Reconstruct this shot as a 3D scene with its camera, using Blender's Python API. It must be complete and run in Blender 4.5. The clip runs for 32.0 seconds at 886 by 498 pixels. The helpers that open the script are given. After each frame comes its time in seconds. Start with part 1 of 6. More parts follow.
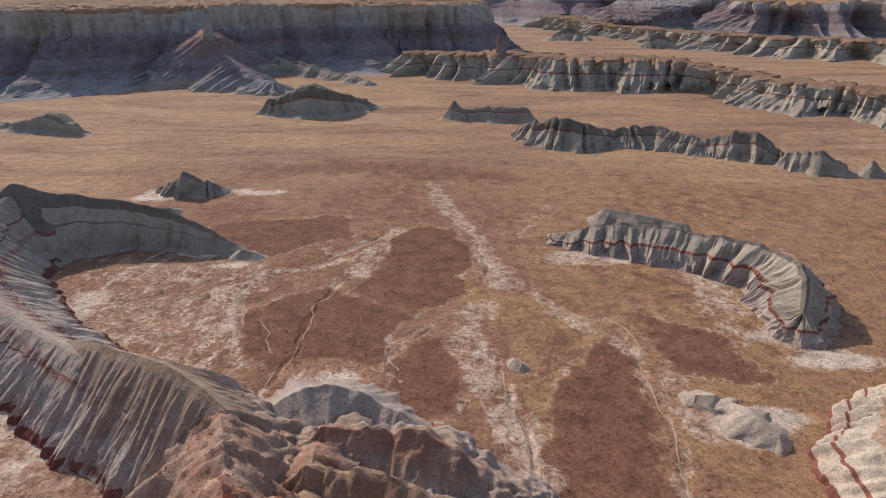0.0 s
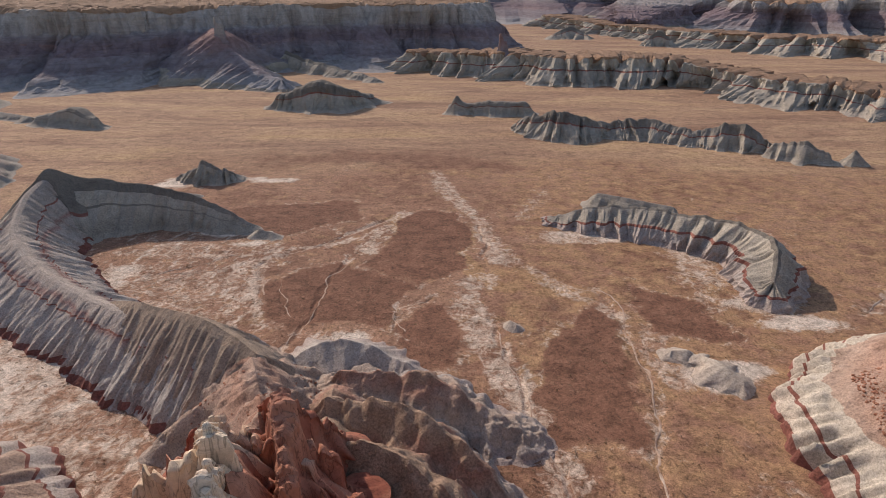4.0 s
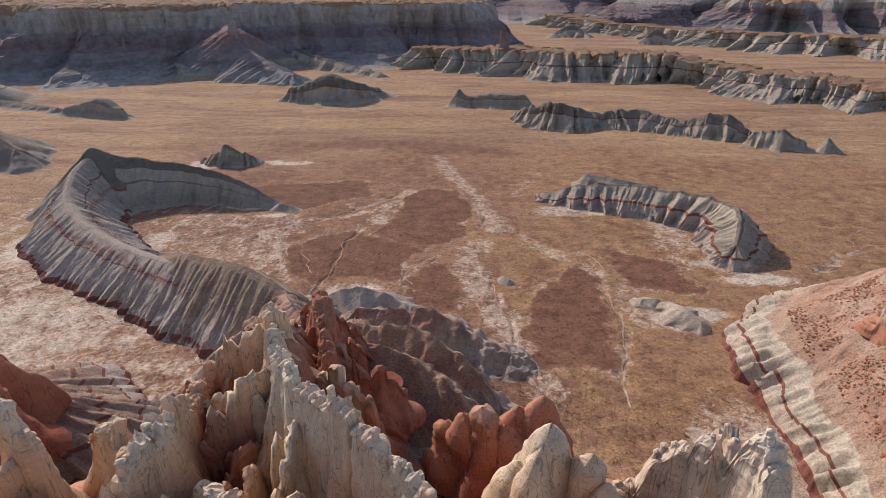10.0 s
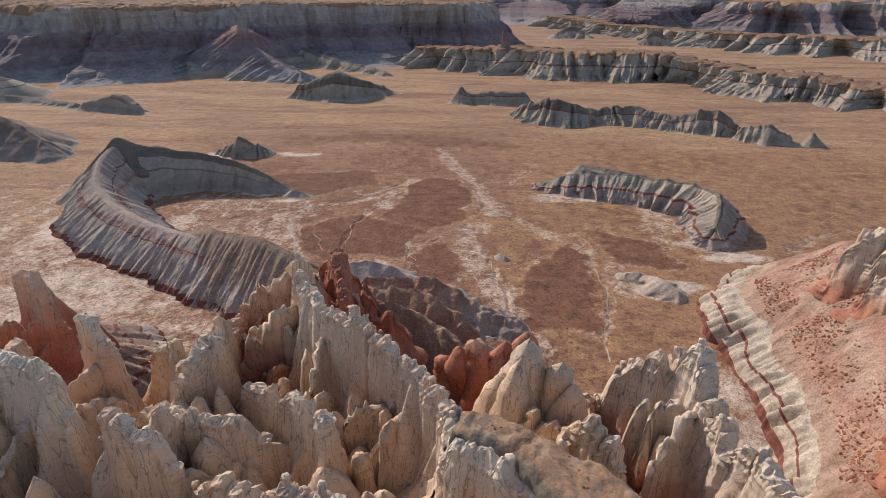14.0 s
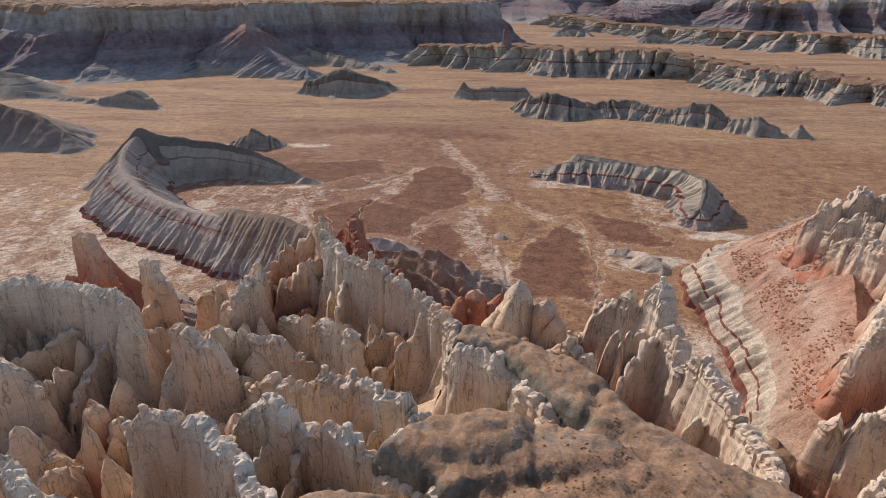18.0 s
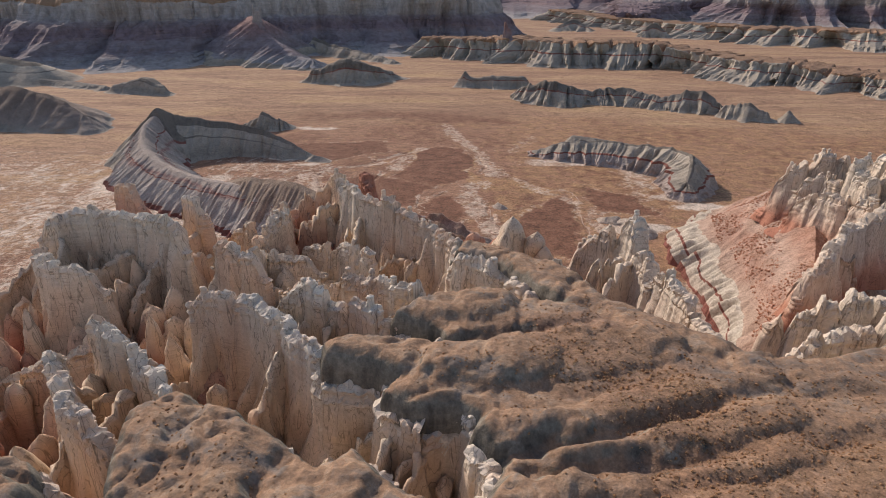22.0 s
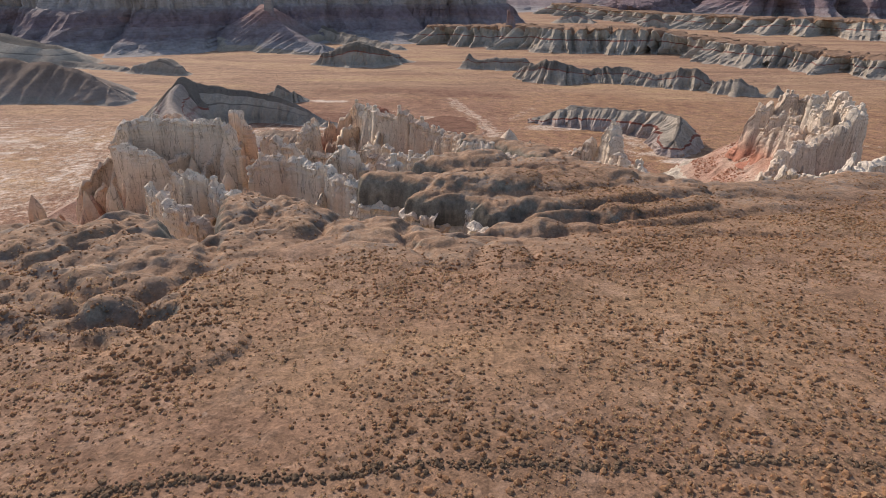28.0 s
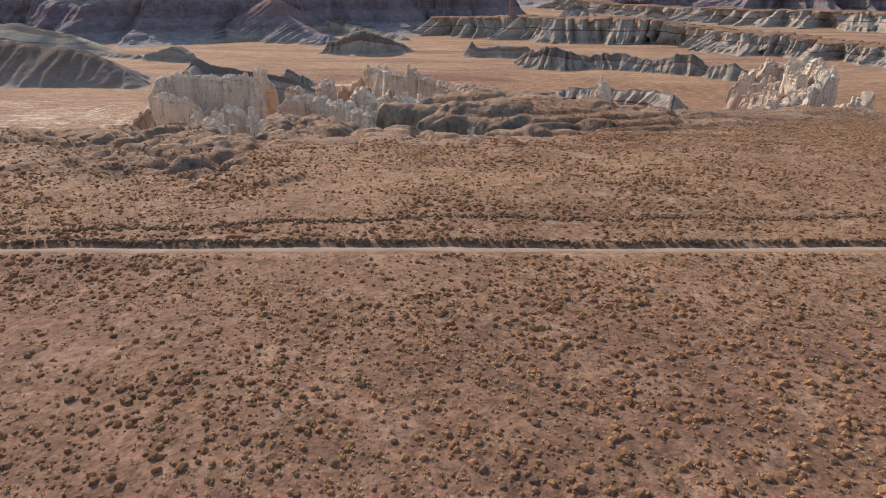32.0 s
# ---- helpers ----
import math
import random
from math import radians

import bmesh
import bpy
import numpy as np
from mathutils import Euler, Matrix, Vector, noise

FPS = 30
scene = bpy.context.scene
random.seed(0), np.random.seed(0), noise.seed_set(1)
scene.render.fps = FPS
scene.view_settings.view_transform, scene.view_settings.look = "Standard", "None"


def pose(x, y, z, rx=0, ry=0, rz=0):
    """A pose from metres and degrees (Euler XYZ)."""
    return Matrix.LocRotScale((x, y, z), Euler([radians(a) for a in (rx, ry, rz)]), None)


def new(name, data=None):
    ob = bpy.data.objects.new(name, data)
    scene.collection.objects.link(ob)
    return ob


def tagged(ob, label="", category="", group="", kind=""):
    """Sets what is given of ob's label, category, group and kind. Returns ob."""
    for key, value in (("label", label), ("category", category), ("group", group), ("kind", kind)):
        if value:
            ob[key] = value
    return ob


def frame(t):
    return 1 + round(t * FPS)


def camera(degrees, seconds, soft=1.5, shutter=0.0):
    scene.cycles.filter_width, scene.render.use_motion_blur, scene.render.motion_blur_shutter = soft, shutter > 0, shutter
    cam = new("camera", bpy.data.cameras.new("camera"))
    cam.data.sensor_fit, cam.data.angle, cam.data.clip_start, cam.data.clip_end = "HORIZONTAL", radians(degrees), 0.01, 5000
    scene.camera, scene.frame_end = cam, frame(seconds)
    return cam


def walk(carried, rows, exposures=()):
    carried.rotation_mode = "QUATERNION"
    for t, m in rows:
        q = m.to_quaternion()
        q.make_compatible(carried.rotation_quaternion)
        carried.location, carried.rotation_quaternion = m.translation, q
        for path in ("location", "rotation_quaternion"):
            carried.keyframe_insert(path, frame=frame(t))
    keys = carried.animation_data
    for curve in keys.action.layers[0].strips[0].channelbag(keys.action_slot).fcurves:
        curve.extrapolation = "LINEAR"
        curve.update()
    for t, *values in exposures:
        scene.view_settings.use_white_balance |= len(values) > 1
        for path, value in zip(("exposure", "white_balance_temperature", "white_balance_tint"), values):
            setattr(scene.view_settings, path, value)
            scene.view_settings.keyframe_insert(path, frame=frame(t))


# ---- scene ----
cam = camera(74.4, 32.0, soft=0.65)
METRES, EYE, TILT, LEAN, TURN = 220.0, 60.5, -25.0, 0.0, 0.0
ROWS = [
    (0.0, 0.0, 0.0, 0.0, 0.0, 0.0, -0.0),
    (0.5, 0.0001, -0.0137, -0.0063, 0.03, -0.0, -0.03),
    (1.0, 0.0001, -0.0272, -0.0128, 0.06, 0.0, -0.03),
    (1.5, 0.0006, -0.0395, -0.0181, 0.12, 0.01, -0.02),
    (2.0, 0.0004, -0.0529, -0.0244, 0.14, 0.01, -0.04),
    (2.5, 0.0006, -0.0666, -0.0307, 0.19, -0.01, -0.02),
    (3.0, 0.0007, -0.0801, -0.037, 0.22, -0.02, 0.0),
    (3.5, 0.0017, -0.0935, -0.044, 0.28, 0.0, -0.0),
    (5.5, 0.0027, -0.1484, -0.0701, 0.5, -0.03, -0.08),
    (6.0, 0.0026, -0.1621, -0.0765, 0.51, -0.04, -0.11),
    (6.5, 0.0024, -0.1757, -0.0827, 0.52, -0.04, -0.18),
    (7.0, 0.0025, -0.1887, -0.0896, 0.55, -0.04, -0.19),
    (7.5, 0.0031, -0.2017, -0.0961, 0.6, -0.05, -0.19),
    (8.0, 0.0033, -0.2151, -0.1027, 0.62, -0.03, -0.2),
    (8.5, 0.0038, -0.2287, -0.109, 0.63, -0.01, -0.19),
    (9.0, 0.0048, -0.2422, -0.1148, 0.65, 0.01, -0.2),
    (9.5, 0.0046, -0.2557, -0.1218, 0.65, 0.03, -0.19),
    (10.0, 0.0051, -0.2697, -0.1277, 0.65, -0.01, -0.22),
    (10.5, 0.0058, -0.2838, -0.1341, 0.68, -0.02, -0.25),
    (11.0, 0.0064, -0.2978, -0.1404, 0.7, -0.02, -0.32),
    (11.5, 0.0067, -0.3119, -0.1471, 0.73, 0.03, -0.34),
    (12.0, 0.0082, -0.326, -0.1534, 0.78, 0.07, -0.34),
    (12.5, 0.0081, -0.3399, -0.1592, 0.79, 0.07, -0.4),
    (13.0, 0.0088, -0.3534, -0.1656, 0.82, 0.1, -0.42),
    (13.5, 0.0085, -0.3669, -0.1722, 0.85, 0.13, -0.44),
    (14.0, 0.0099, -0.3801, -0.1796, 0.91, 0.13, -0.46),
    (14.5, 0.0094, -0.3945, -0.1857, 0.92, 0.12, -0.5),
    (16.5, 0.0104, -0.4472, -0.2124, 1.08, 0.14, -0.49),
    (17.0, 0.0105, -0.4605, -0.2186, 1.11, 0.12, -0.47),
    (17.5, 0.0104, -0.4742, -0.2249, 1.14, 0.11, -0.45),
    (18.0, 0.0102, -0.4877, -0.2311, 1.16, 0.09, -0.43),
    (18.5, 0.0102, -0.5013, -0.2377, 1.18, 0.07, -0.41),
    (19.0, 0.0101, -0.5146, -0.2457, 1.21, 0.02, -0.43),
    (19.5, 0.01, -0.5276, -0.2542, 1.22, 0.01, -0.46),
    (20.0, 0.0102, -0.54, -0.2638, 1.23, -0.01, -0.46),
    (20.5, 0.0098, -0.5521, -0.2744, 1.24, -0.03, -0.48),
    (21.0, 0.0102, -0.564, -0.2859, 1.24, -0.07, -0.54),
    (21.5, 0.0102, -0.5759, -0.2978, 1.25, -0.09, -0.59),
    (22.0, 0.0106, -0.5882, -0.3098, 1.28, -0.09, -0.63),
    (22.5, 0.0103, -0.5992, -0.322, 1.29, -0.1, -0.65),
    (23.0, 0.0105, -0.6119, -0.3339, 1.32, -0.12, -0.69),
    (23.5, 0.0107, -0.6231, -0.3461, 1.35, -0.11, -0.72),
    (24.0, 0.011, -0.6349, -0.3581, 1.38, -0.09, -0.75),
    (24.5, 0.0112, -0.6465, -0.3704, 1.41, -0.08, -0.77),
    (25.0, 0.0115, -0.6571, -0.3828, 1.45, -0.04, -0.77),
    (25.5, 0.0115, -0.6687, -0.3949, 1.5, -0.05, -0.8),
    (27.5, 0.0112, -0.715, -0.4428, 1.63, -0.09, -0.77),
    (28.0, 0.0113, -0.7267, -0.4548, 1.66, -0.11, -0.78),
    (28.5, 0.0114, -0.7386, -0.4667, 1.7, -0.13, -0.79),
    (29.0, 0.0116, -0.7504, -0.4786, 1.72, -0.12, -0.8),
    (29.5, 0.0117, -0.7622, -0.4905, 1.74, -0.11, -0.81),
    (30.0, 0.0117, -0.7737, -0.5024, 1.76, -0.11, -0.81),
    (30.5, 0.0118, -0.7852, -0.5141, 1.79, -0.16, -0.83),
    (31.0, 0.0118, -0.7964, -0.5259, 1.82, -0.19, -0.84),
    (31.5, 0.0119, -0.8078, -0.5374, 1.87, -0.25, -0.86),
    (32.0, 0.0121, -0.8206, -0.5451, 1.92, -0.26, -0.83),
]
walk(cam, [(t, pose(0, 0, EYE, TILT, LEAN, TURN) @ pose(METRES * x, METRES * y, METRES * z, 90 + pitch, roll, yaw)) for t, x, y, z, yaw, pitch, roll in ROWS], exposures=[(0.0, -0.03, 6950, 16.0), (23.0, 0.0, 6950, 16.0), (29.0, 0.15, 7000, 16.0), (32.0, 0.18, 7000, 16.0)])

# ---------------------------------------------------------------- world and sun
SUN_FROM = Vector((-0.62, 0.78, 0.0)).normalized()
SUN_ELEV = radians(32)
world = bpy.data.worlds.new("sky")
scene.world = world
world.use_nodes = True
_n = world.node_tree.nodes
_l = world.node_tree.links
_sky = _n.new("ShaderNodeTexSky")
_sky.sky_type = 'NISHITA'
_sky.sun_disc = False
_sky.sun_elevation = SUN_ELEV
_sky.sun_rotation = math.atan2(SUN_FROM.x, SUN_FROM.y)
_sky.air_density = 1.0
_sky.dust_density = 1.0
_n["Background"].inputs[1].default_value = 0.165
_l.new(_sky.outputs[0], _n["Background"].inputs[0])
sun = new("sun", bpy.data.lights.new("sun", 'SUN'))
sun.data.energy = 3.8
sun.data.angle = radians(0.6)
sun.data.color = (1.0, 0.93, 0.84)
_dir = SUN_FROM * math.cos(SUN_ELEV) + Vector((0, 0, math.sin(SUN_ELEV)))
sun.rotation_euler = (-_dir).to_track_quat('-Z', 'Y').to_euler()
sun.location = (-100, 100, 200)
scene.view_settings.exposure = 0.0


# ---------------------------------------------------------------- materials
class Mat:
    """A small builder for node materials."""

    def __init__(self, name, rough=0.95):
        self.m = bpy.data.materials.new(name)
        self.m.use_nodes = True
        self.t = self.m.node_tree
        self.b = self.t.nodes["Principled BSDF"]
        self.b.inputs["Roughness"].default_value = rough
        self.b.inputs["Specular IOR Level"].default_value = 0.15
        self.geo = self.t.nodes.new("ShaderNodeNewGeometry")

    def put(self, kind, **kw):
        n = self.t.nodes.new(kind)
        for k, v in kw.items():
            n.inputs[k.replace("_", " ")].default_value = v
        return n

    def link(self, a, b):
        self.t.links.new(a, b)

    def pos(self, scale=(1, 1, 1)):
        m = self.t.nodes.new("ShaderNodeMapping")
        m.inputs["Scale"].default_value = scale
        self.link(self.geo.outputs["Position"], m.inputs["Vector"])
        return m.outputs[0]

    def noise(self, size, detail=4, rough=0.55, scale=(1, 1, 1), distort=0.0):
        n = self.put("ShaderNodeTexNoise", Scale=1.0 / size, Detail=detail, Roughness=rough, Distortion=distort)
        self.link(self.pos(scale), n.inputs["Vector"])
        return n.outputs["Fac"]

    def ramp(self, fac, stops, mode='LINEAR'):
        r = self.t.nodes.new("ShaderNodeValToRGB")
        r.color_ramp.interpolation = mode
        e = r.color_ramp.elements
        while len(e) < len(stops):
            e.new(0.5)
        for el, (p, c) in zip(e, stops):
            el.position = p
            el.color = (*c, 1) if not isinstance(c, (int, float)) else (c, c, c, 1)
        self.link(fac, r.inputs[0])
        return r.outputs[0]

    def math(self, op, a, b=0.0, clamp=False):
        n = self.t.nodes.new("ShaderNodeMath")
        n.operation = op
        n.use_clamp = clamp
        for i, v in enumerate((a, b)):
            if isinstance(v, (int, float)):
                n.inputs[i].default_value = v
            else:
                self.link(v, n.inputs[i])
        return n.outputs[0]

    def mix(self, fac, a, b, mode='MIX'):
        n = self.t.nodes.new("ShaderNodeMix")
        n.data_type = 'RGBA'
        n.blend_type = mode
        for s, v in ((n.inputs[0], fac), (n.inputs[6], a), (n.inputs[7], b)):
            if isinstance(v, (int, float)):
                s.default_value = v
            elif isinstance(v, tuple):
                s.default_value = (*v, 1)
            else:
                self.link(v, s)
        return n.outputs[2]

    def axis(self, i, out="Position"):
        s = self.t.nodes.new("ShaderNodeSeparateXYZ")
        self.link(self.geo.outputs[out], s.inputs[0])
        return s.outputs[i]

    def attr(self, name):
        a = self.t.nodes.new("ShaderNodeAttribute")
        a.attribute_name = name
        s = self.t.nodes.new("ShaderNodeSeparateColor")
        self.link(a.outputs["Color"], s.inputs[0])
        return s.outputs

    def done(self, colour, bumps=()):
        self.link(colour, self.b.inputs["Base Color"])
        last = None
        for fac, height, strength in bumps:
            n = self.put("ShaderNodeBump", Strength=strength, Distance=height)
            self.link(fac, n.inputs["Height"])
            if last:
                self.link(last, n.inputs["Normal"])
            last = n.outputs[0]
        if last:
            self.link(last, self.b.inputs["Normal"])
        return self.m


def rock(name, z0, z1, stops, warp=3.0, streak=0.35, grain=0.6, spread=0.35, ribs=3.0, stain=0.0, bed=0.3):
    """Layered rock: colours by height between z0 and z1, with wavy beds, vertical wash streaks and grain."""
    k = Mat(name)
    z = k.axis(2)
    w = k.noise(14, 3)
    z = k.math('ADD', z, k.math('MULTIPLY', k.math('SUBTRACT', w, 0.5), warp * 2))
    c = k.ramp(k.math('DIVIDE', k.math('SUBTRACT', z, z0), z1 - z0, True), stops)
    beds = k.noise(1.6, 2, 0.6, (0.04, 0.04, 1.0))
    c = k.mix(bed, c, k.ramp(beds, [(0.3, 0.62), (0.5, 1.0), (0.7, 1.0)]), 'MULTIPLY')
    run = k.noise(ribs, 4, 0.6, (1, 1, 0.12))
    c = k.mix(streak, c, k.ramp(run, [(0.3, 0.5), (0.6, 1.1)]), 'MULTIPLY')
    blot = k.noise(9, 5, 0.6)
    c = k.mix(spread, c, k.ramp(blot, [(0.3, (0.6, 0.52, 0.46)), (0.65, (1.1, 1.08, 1.05))]), 'MULTIPLY')
    if stain:
        tint = k.noise(16, 4, 0.55, (1, 1, 0.5), distort=0.6)
        c = k.mix(k.math('MULTIPLY', k.ramp(tint, [(0.46, 0.0), (0.62, 1.0)]), stain), c, (0.52, 0.29, 0.18))
        drip = k.noise(1.6, 4, 0.65, (1, 1, 0.07))
        c = k.mix(0.5, c, k.ramp(drip, [(0.28, (0.5, 0.45, 0.42)), (0.40, (0.97, 0.95, 0.93)), (0.7, (1.08, 1.05, 1.0))]), 'MULTIPLY')
        line = k.noise(2.6, 2, 0.5, (1, 1, 0.09), distort=0.3)
        c = k.mix(0.75, c, k.ramp(line, [(0.445, 1.0), (0.46, 0.30), (0.475, 1.0), (0.56, 1.0), (0.57, 0.4), (0.58, 1.0)]), 'MULTIPLY')
    fine = k.noise(0.7, 6, 0.65)
    c = k.mix(0.16 if stain else 0.6, c, k.ramp(fine, [(0.38, 0.5), (0.5, 0.95), (0.62, 1.22)]), 'MULTIPLY')
    grit = k.noise(0.24, 4, 0.7)
    c = k.mix(0.16 if stain else 0.5, c, k.ramp(grit, [(0.38, 0.55), (0.62, 1.25)]), 'MULTIPLY')
    if not stain:
        return k.done(c, [(run, 1.2, 0.5 * grain), (beds, 0.6, 0.9 * bed * grain), (fine, 0.45, 0.9 * grain), (grit, 0.12, 0.8 * grain)])
    # thin dark seams along the beds and upright cracks, in patches
    seam = k.noise(0.75, 2, 0.5, (0.05, 0.05, 1.0), distort=0.15)
    here = k.ramp(k.noise(5, 3, 0.6), [(0.45, 0.0), (0.6, 1.0)])
    c = k.mix(k.math('MULTIPLY', here, 0.55), c, k.ramp(seam, [(0.43, 1.0), (0.455, 0.5), (0.48, 1.0), (0.60, 1.0), (0.615, 0.6), (0.63, 1.0)]), 'MULTIPLY')
    return k.done(c, [(run, 0.8, 0.25 * grain), (seam, 0.35, 0.35 * grain), (fine, 0.35, 0.42 * grain), (grit, 0.08, 0.35 * grain)])


CREAM = (0.69, 0.535, 0.39)
PALE = (0.65, 0.565, 0.465)
WHITE = (0.67, 0.605, 0.525)
GREY = (0.335, 0.292, 0.238)
ASH = (0.43, 0.375, 0.305)

m_fin = rock("cream_hoodoo_rock", -46, -3, [(0.0, (0.40, 0.17, 0.115)), (0.16, (0.50, 0.29, 0.20)), (0.32, (0.64, 0.455, 0.325)), (0.5, CREAM), (0.75, (0.66, 0.55, 0.435)), (0.9, PALE), (1.0, WHITE)], 5, 0.3, grain=1.0, spread=0.3, stain=0.4, bed=0.25)
m_fin_red = rock("red_and_cream_hoodoo_rock", -50, -10, [(0.0, (0.27, 0.09, 0.062)), (0.28, (0.36, 0.13, 0.085)), (0.52, (0.47, 0.21, 0.14)), (0.66, (0.54, 0.36, 0.27)), (0.85, CREAM), (1.0, PALE)], 8, 0.3, grain=1.0, spread=0.3, stain=0.35, bed=0.25)
m_wall_e = rock("pale_cliff_rock", -40, -6, [(0.0, (0.42, 0.19, 0.13)), (0.08, (0.47, 0.235, 0.165)), (0.18, (0.56, 0.38, 0.29)), (0.3, (0.62, 0.505, 0.41)), (0.8, PALE), (1.0, WHITE)], 6, 0.35, grain=1.0, spread=0.3, stain=0.2, bed=0.2)
m_redrock = rock("dark_red_rock", -60, -15, [(0.0, (0.27, 0.10, 0.07)), (0.3, (0.33, 0.12, 0.08)), (0.5, (0.40, 0.19, 0.135)), (0.62, (0.34, 0.125, 0.085)), (0.85, (0.42, 0.185, 0.125)), (1.0, (0.44, 0.21, 0.145))], 7, 0.35, grain=1.0, spread=0.45, stain=0.1, bed=0.3)
m_grey = rock("grey_badland_clay", -72, -50, [(0.0, (0.43, 0.37, 0.305)), (0.2, GREY), (0.7, ASH), (1.0, (0.40, 0.355, 0.29))], 2, 0.35, 0.9, 0.3, bed=0.2)
# dark crest clay, lowered further to carry the shade on the ridge arm
m_dark = rock("dark_grey_shaded_clay", -72, -38, [(0.0, (0.37, 0.325, 0.275)), (0.35, (0.255, 0.222, 0.186)), (0.6, (0.185, 0.16, 0.134)), (1.0, (0.205, 0.175, 0.143))], 2, 0.3, 0.9, 0.3, bed=0.2)
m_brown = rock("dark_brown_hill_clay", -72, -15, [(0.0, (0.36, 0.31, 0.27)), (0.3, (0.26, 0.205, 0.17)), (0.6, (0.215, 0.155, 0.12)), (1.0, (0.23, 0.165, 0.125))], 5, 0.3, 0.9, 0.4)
m_band = rock("dark_red_band_clay", -72, -40, [(0.0, (0.25, 0.10, 0.08)), (0.5, (0.30, 0.135, 0.105)), (1.0, (0.25, 0.10, 0.08))], 2, 0.5, 0.8, 0.6)
m_rose = rock("pinkish_grey_badland_clay", -72, -46, [(0.0, (0.40, 0.31, 0.27)), (0.3, (0.46, 0.40, 0.35)), (0.52, (0.43, 0.36, 0.31)), (0.58, (0.33, 0.20, 0.17)), (0.63, (0.42, 0.35, 0.30)), (1.0, (0.38, 0.32, 0.275))], 3, 0.35, 0.9, 0.3, bed=0.15)
m_redslope = rock("red_talus_slope", -71, -25, [(0.0, (0.48, 0.37, 0.29)), (0.3, (0.48, 0.345, 0.27)), (0.5, (0.45, 0.275, 0.205)), (0.62, (0.50, 0.36, 0.285)), (0.8, (0.44, 0.25, 0.18)), (1.0, (0.50, 0.355, 0.275))], 8, 0.3, 1.3, 0.6, bed=0.06)
m_flat = rock("brown_flat_soil", -80, 30, [(0.0, (0.32, 0.2, 0.13)), (1.0, (0.36, 0.23, 0.15))], 5, 0.1, 0.8, 0.6)
m_mound = rock("brown_folded_clay", -71, -34, [(0.0, (0.46, 0.37, 0.31)), (0.22, (0.43, 0.33, 0.265)), (0.36, (0.40, 0.225, 0.165)), (0.45, (0.42, 0.29, 0.21)), (0.75, (0.41, 0.275, 0.19)), (1.0, (0.44, 0.27, 0.19))], 9, 0.4, 1.1, 0.5, bed=0.25)
# mesa rock: the purple-grey tint stands in for distance haze and bluish shade
m_mesa_top = rock("haze_tinted_mesa_sandstone", -45, 22, [(0.0, (0.235, 0.175, 0.185)), (0.30, (0.225, 0.165, 0.175)), (0.44, (0.27, 0.215, 0.215)), (0.52, (0.365, 0.325, 0.31)), (0.8, (0.43, 0.385, 0.35)), (1.0, (0.44, 0.38, 0.325))], 4, 0.6, 1.0, 0.4, 9, bed=0.5)
m_mesa_low = rock("haze_tinted_mesa_clay", -72, -5, [(0.0, (0.36, 0.345, 0.335)), (0.2, (0.29, 0.27, 0.275)), (0.3, (0.22, 0.18, 0.19)), (0.45, (0.265, 0.225, 0.235)), (0.7, (0.27, 0.175, 0.17)), (1.0, (0.32, 0.19, 0.165))], 9, 0.4, 1.0, 0.5, 7, bed=0.5)


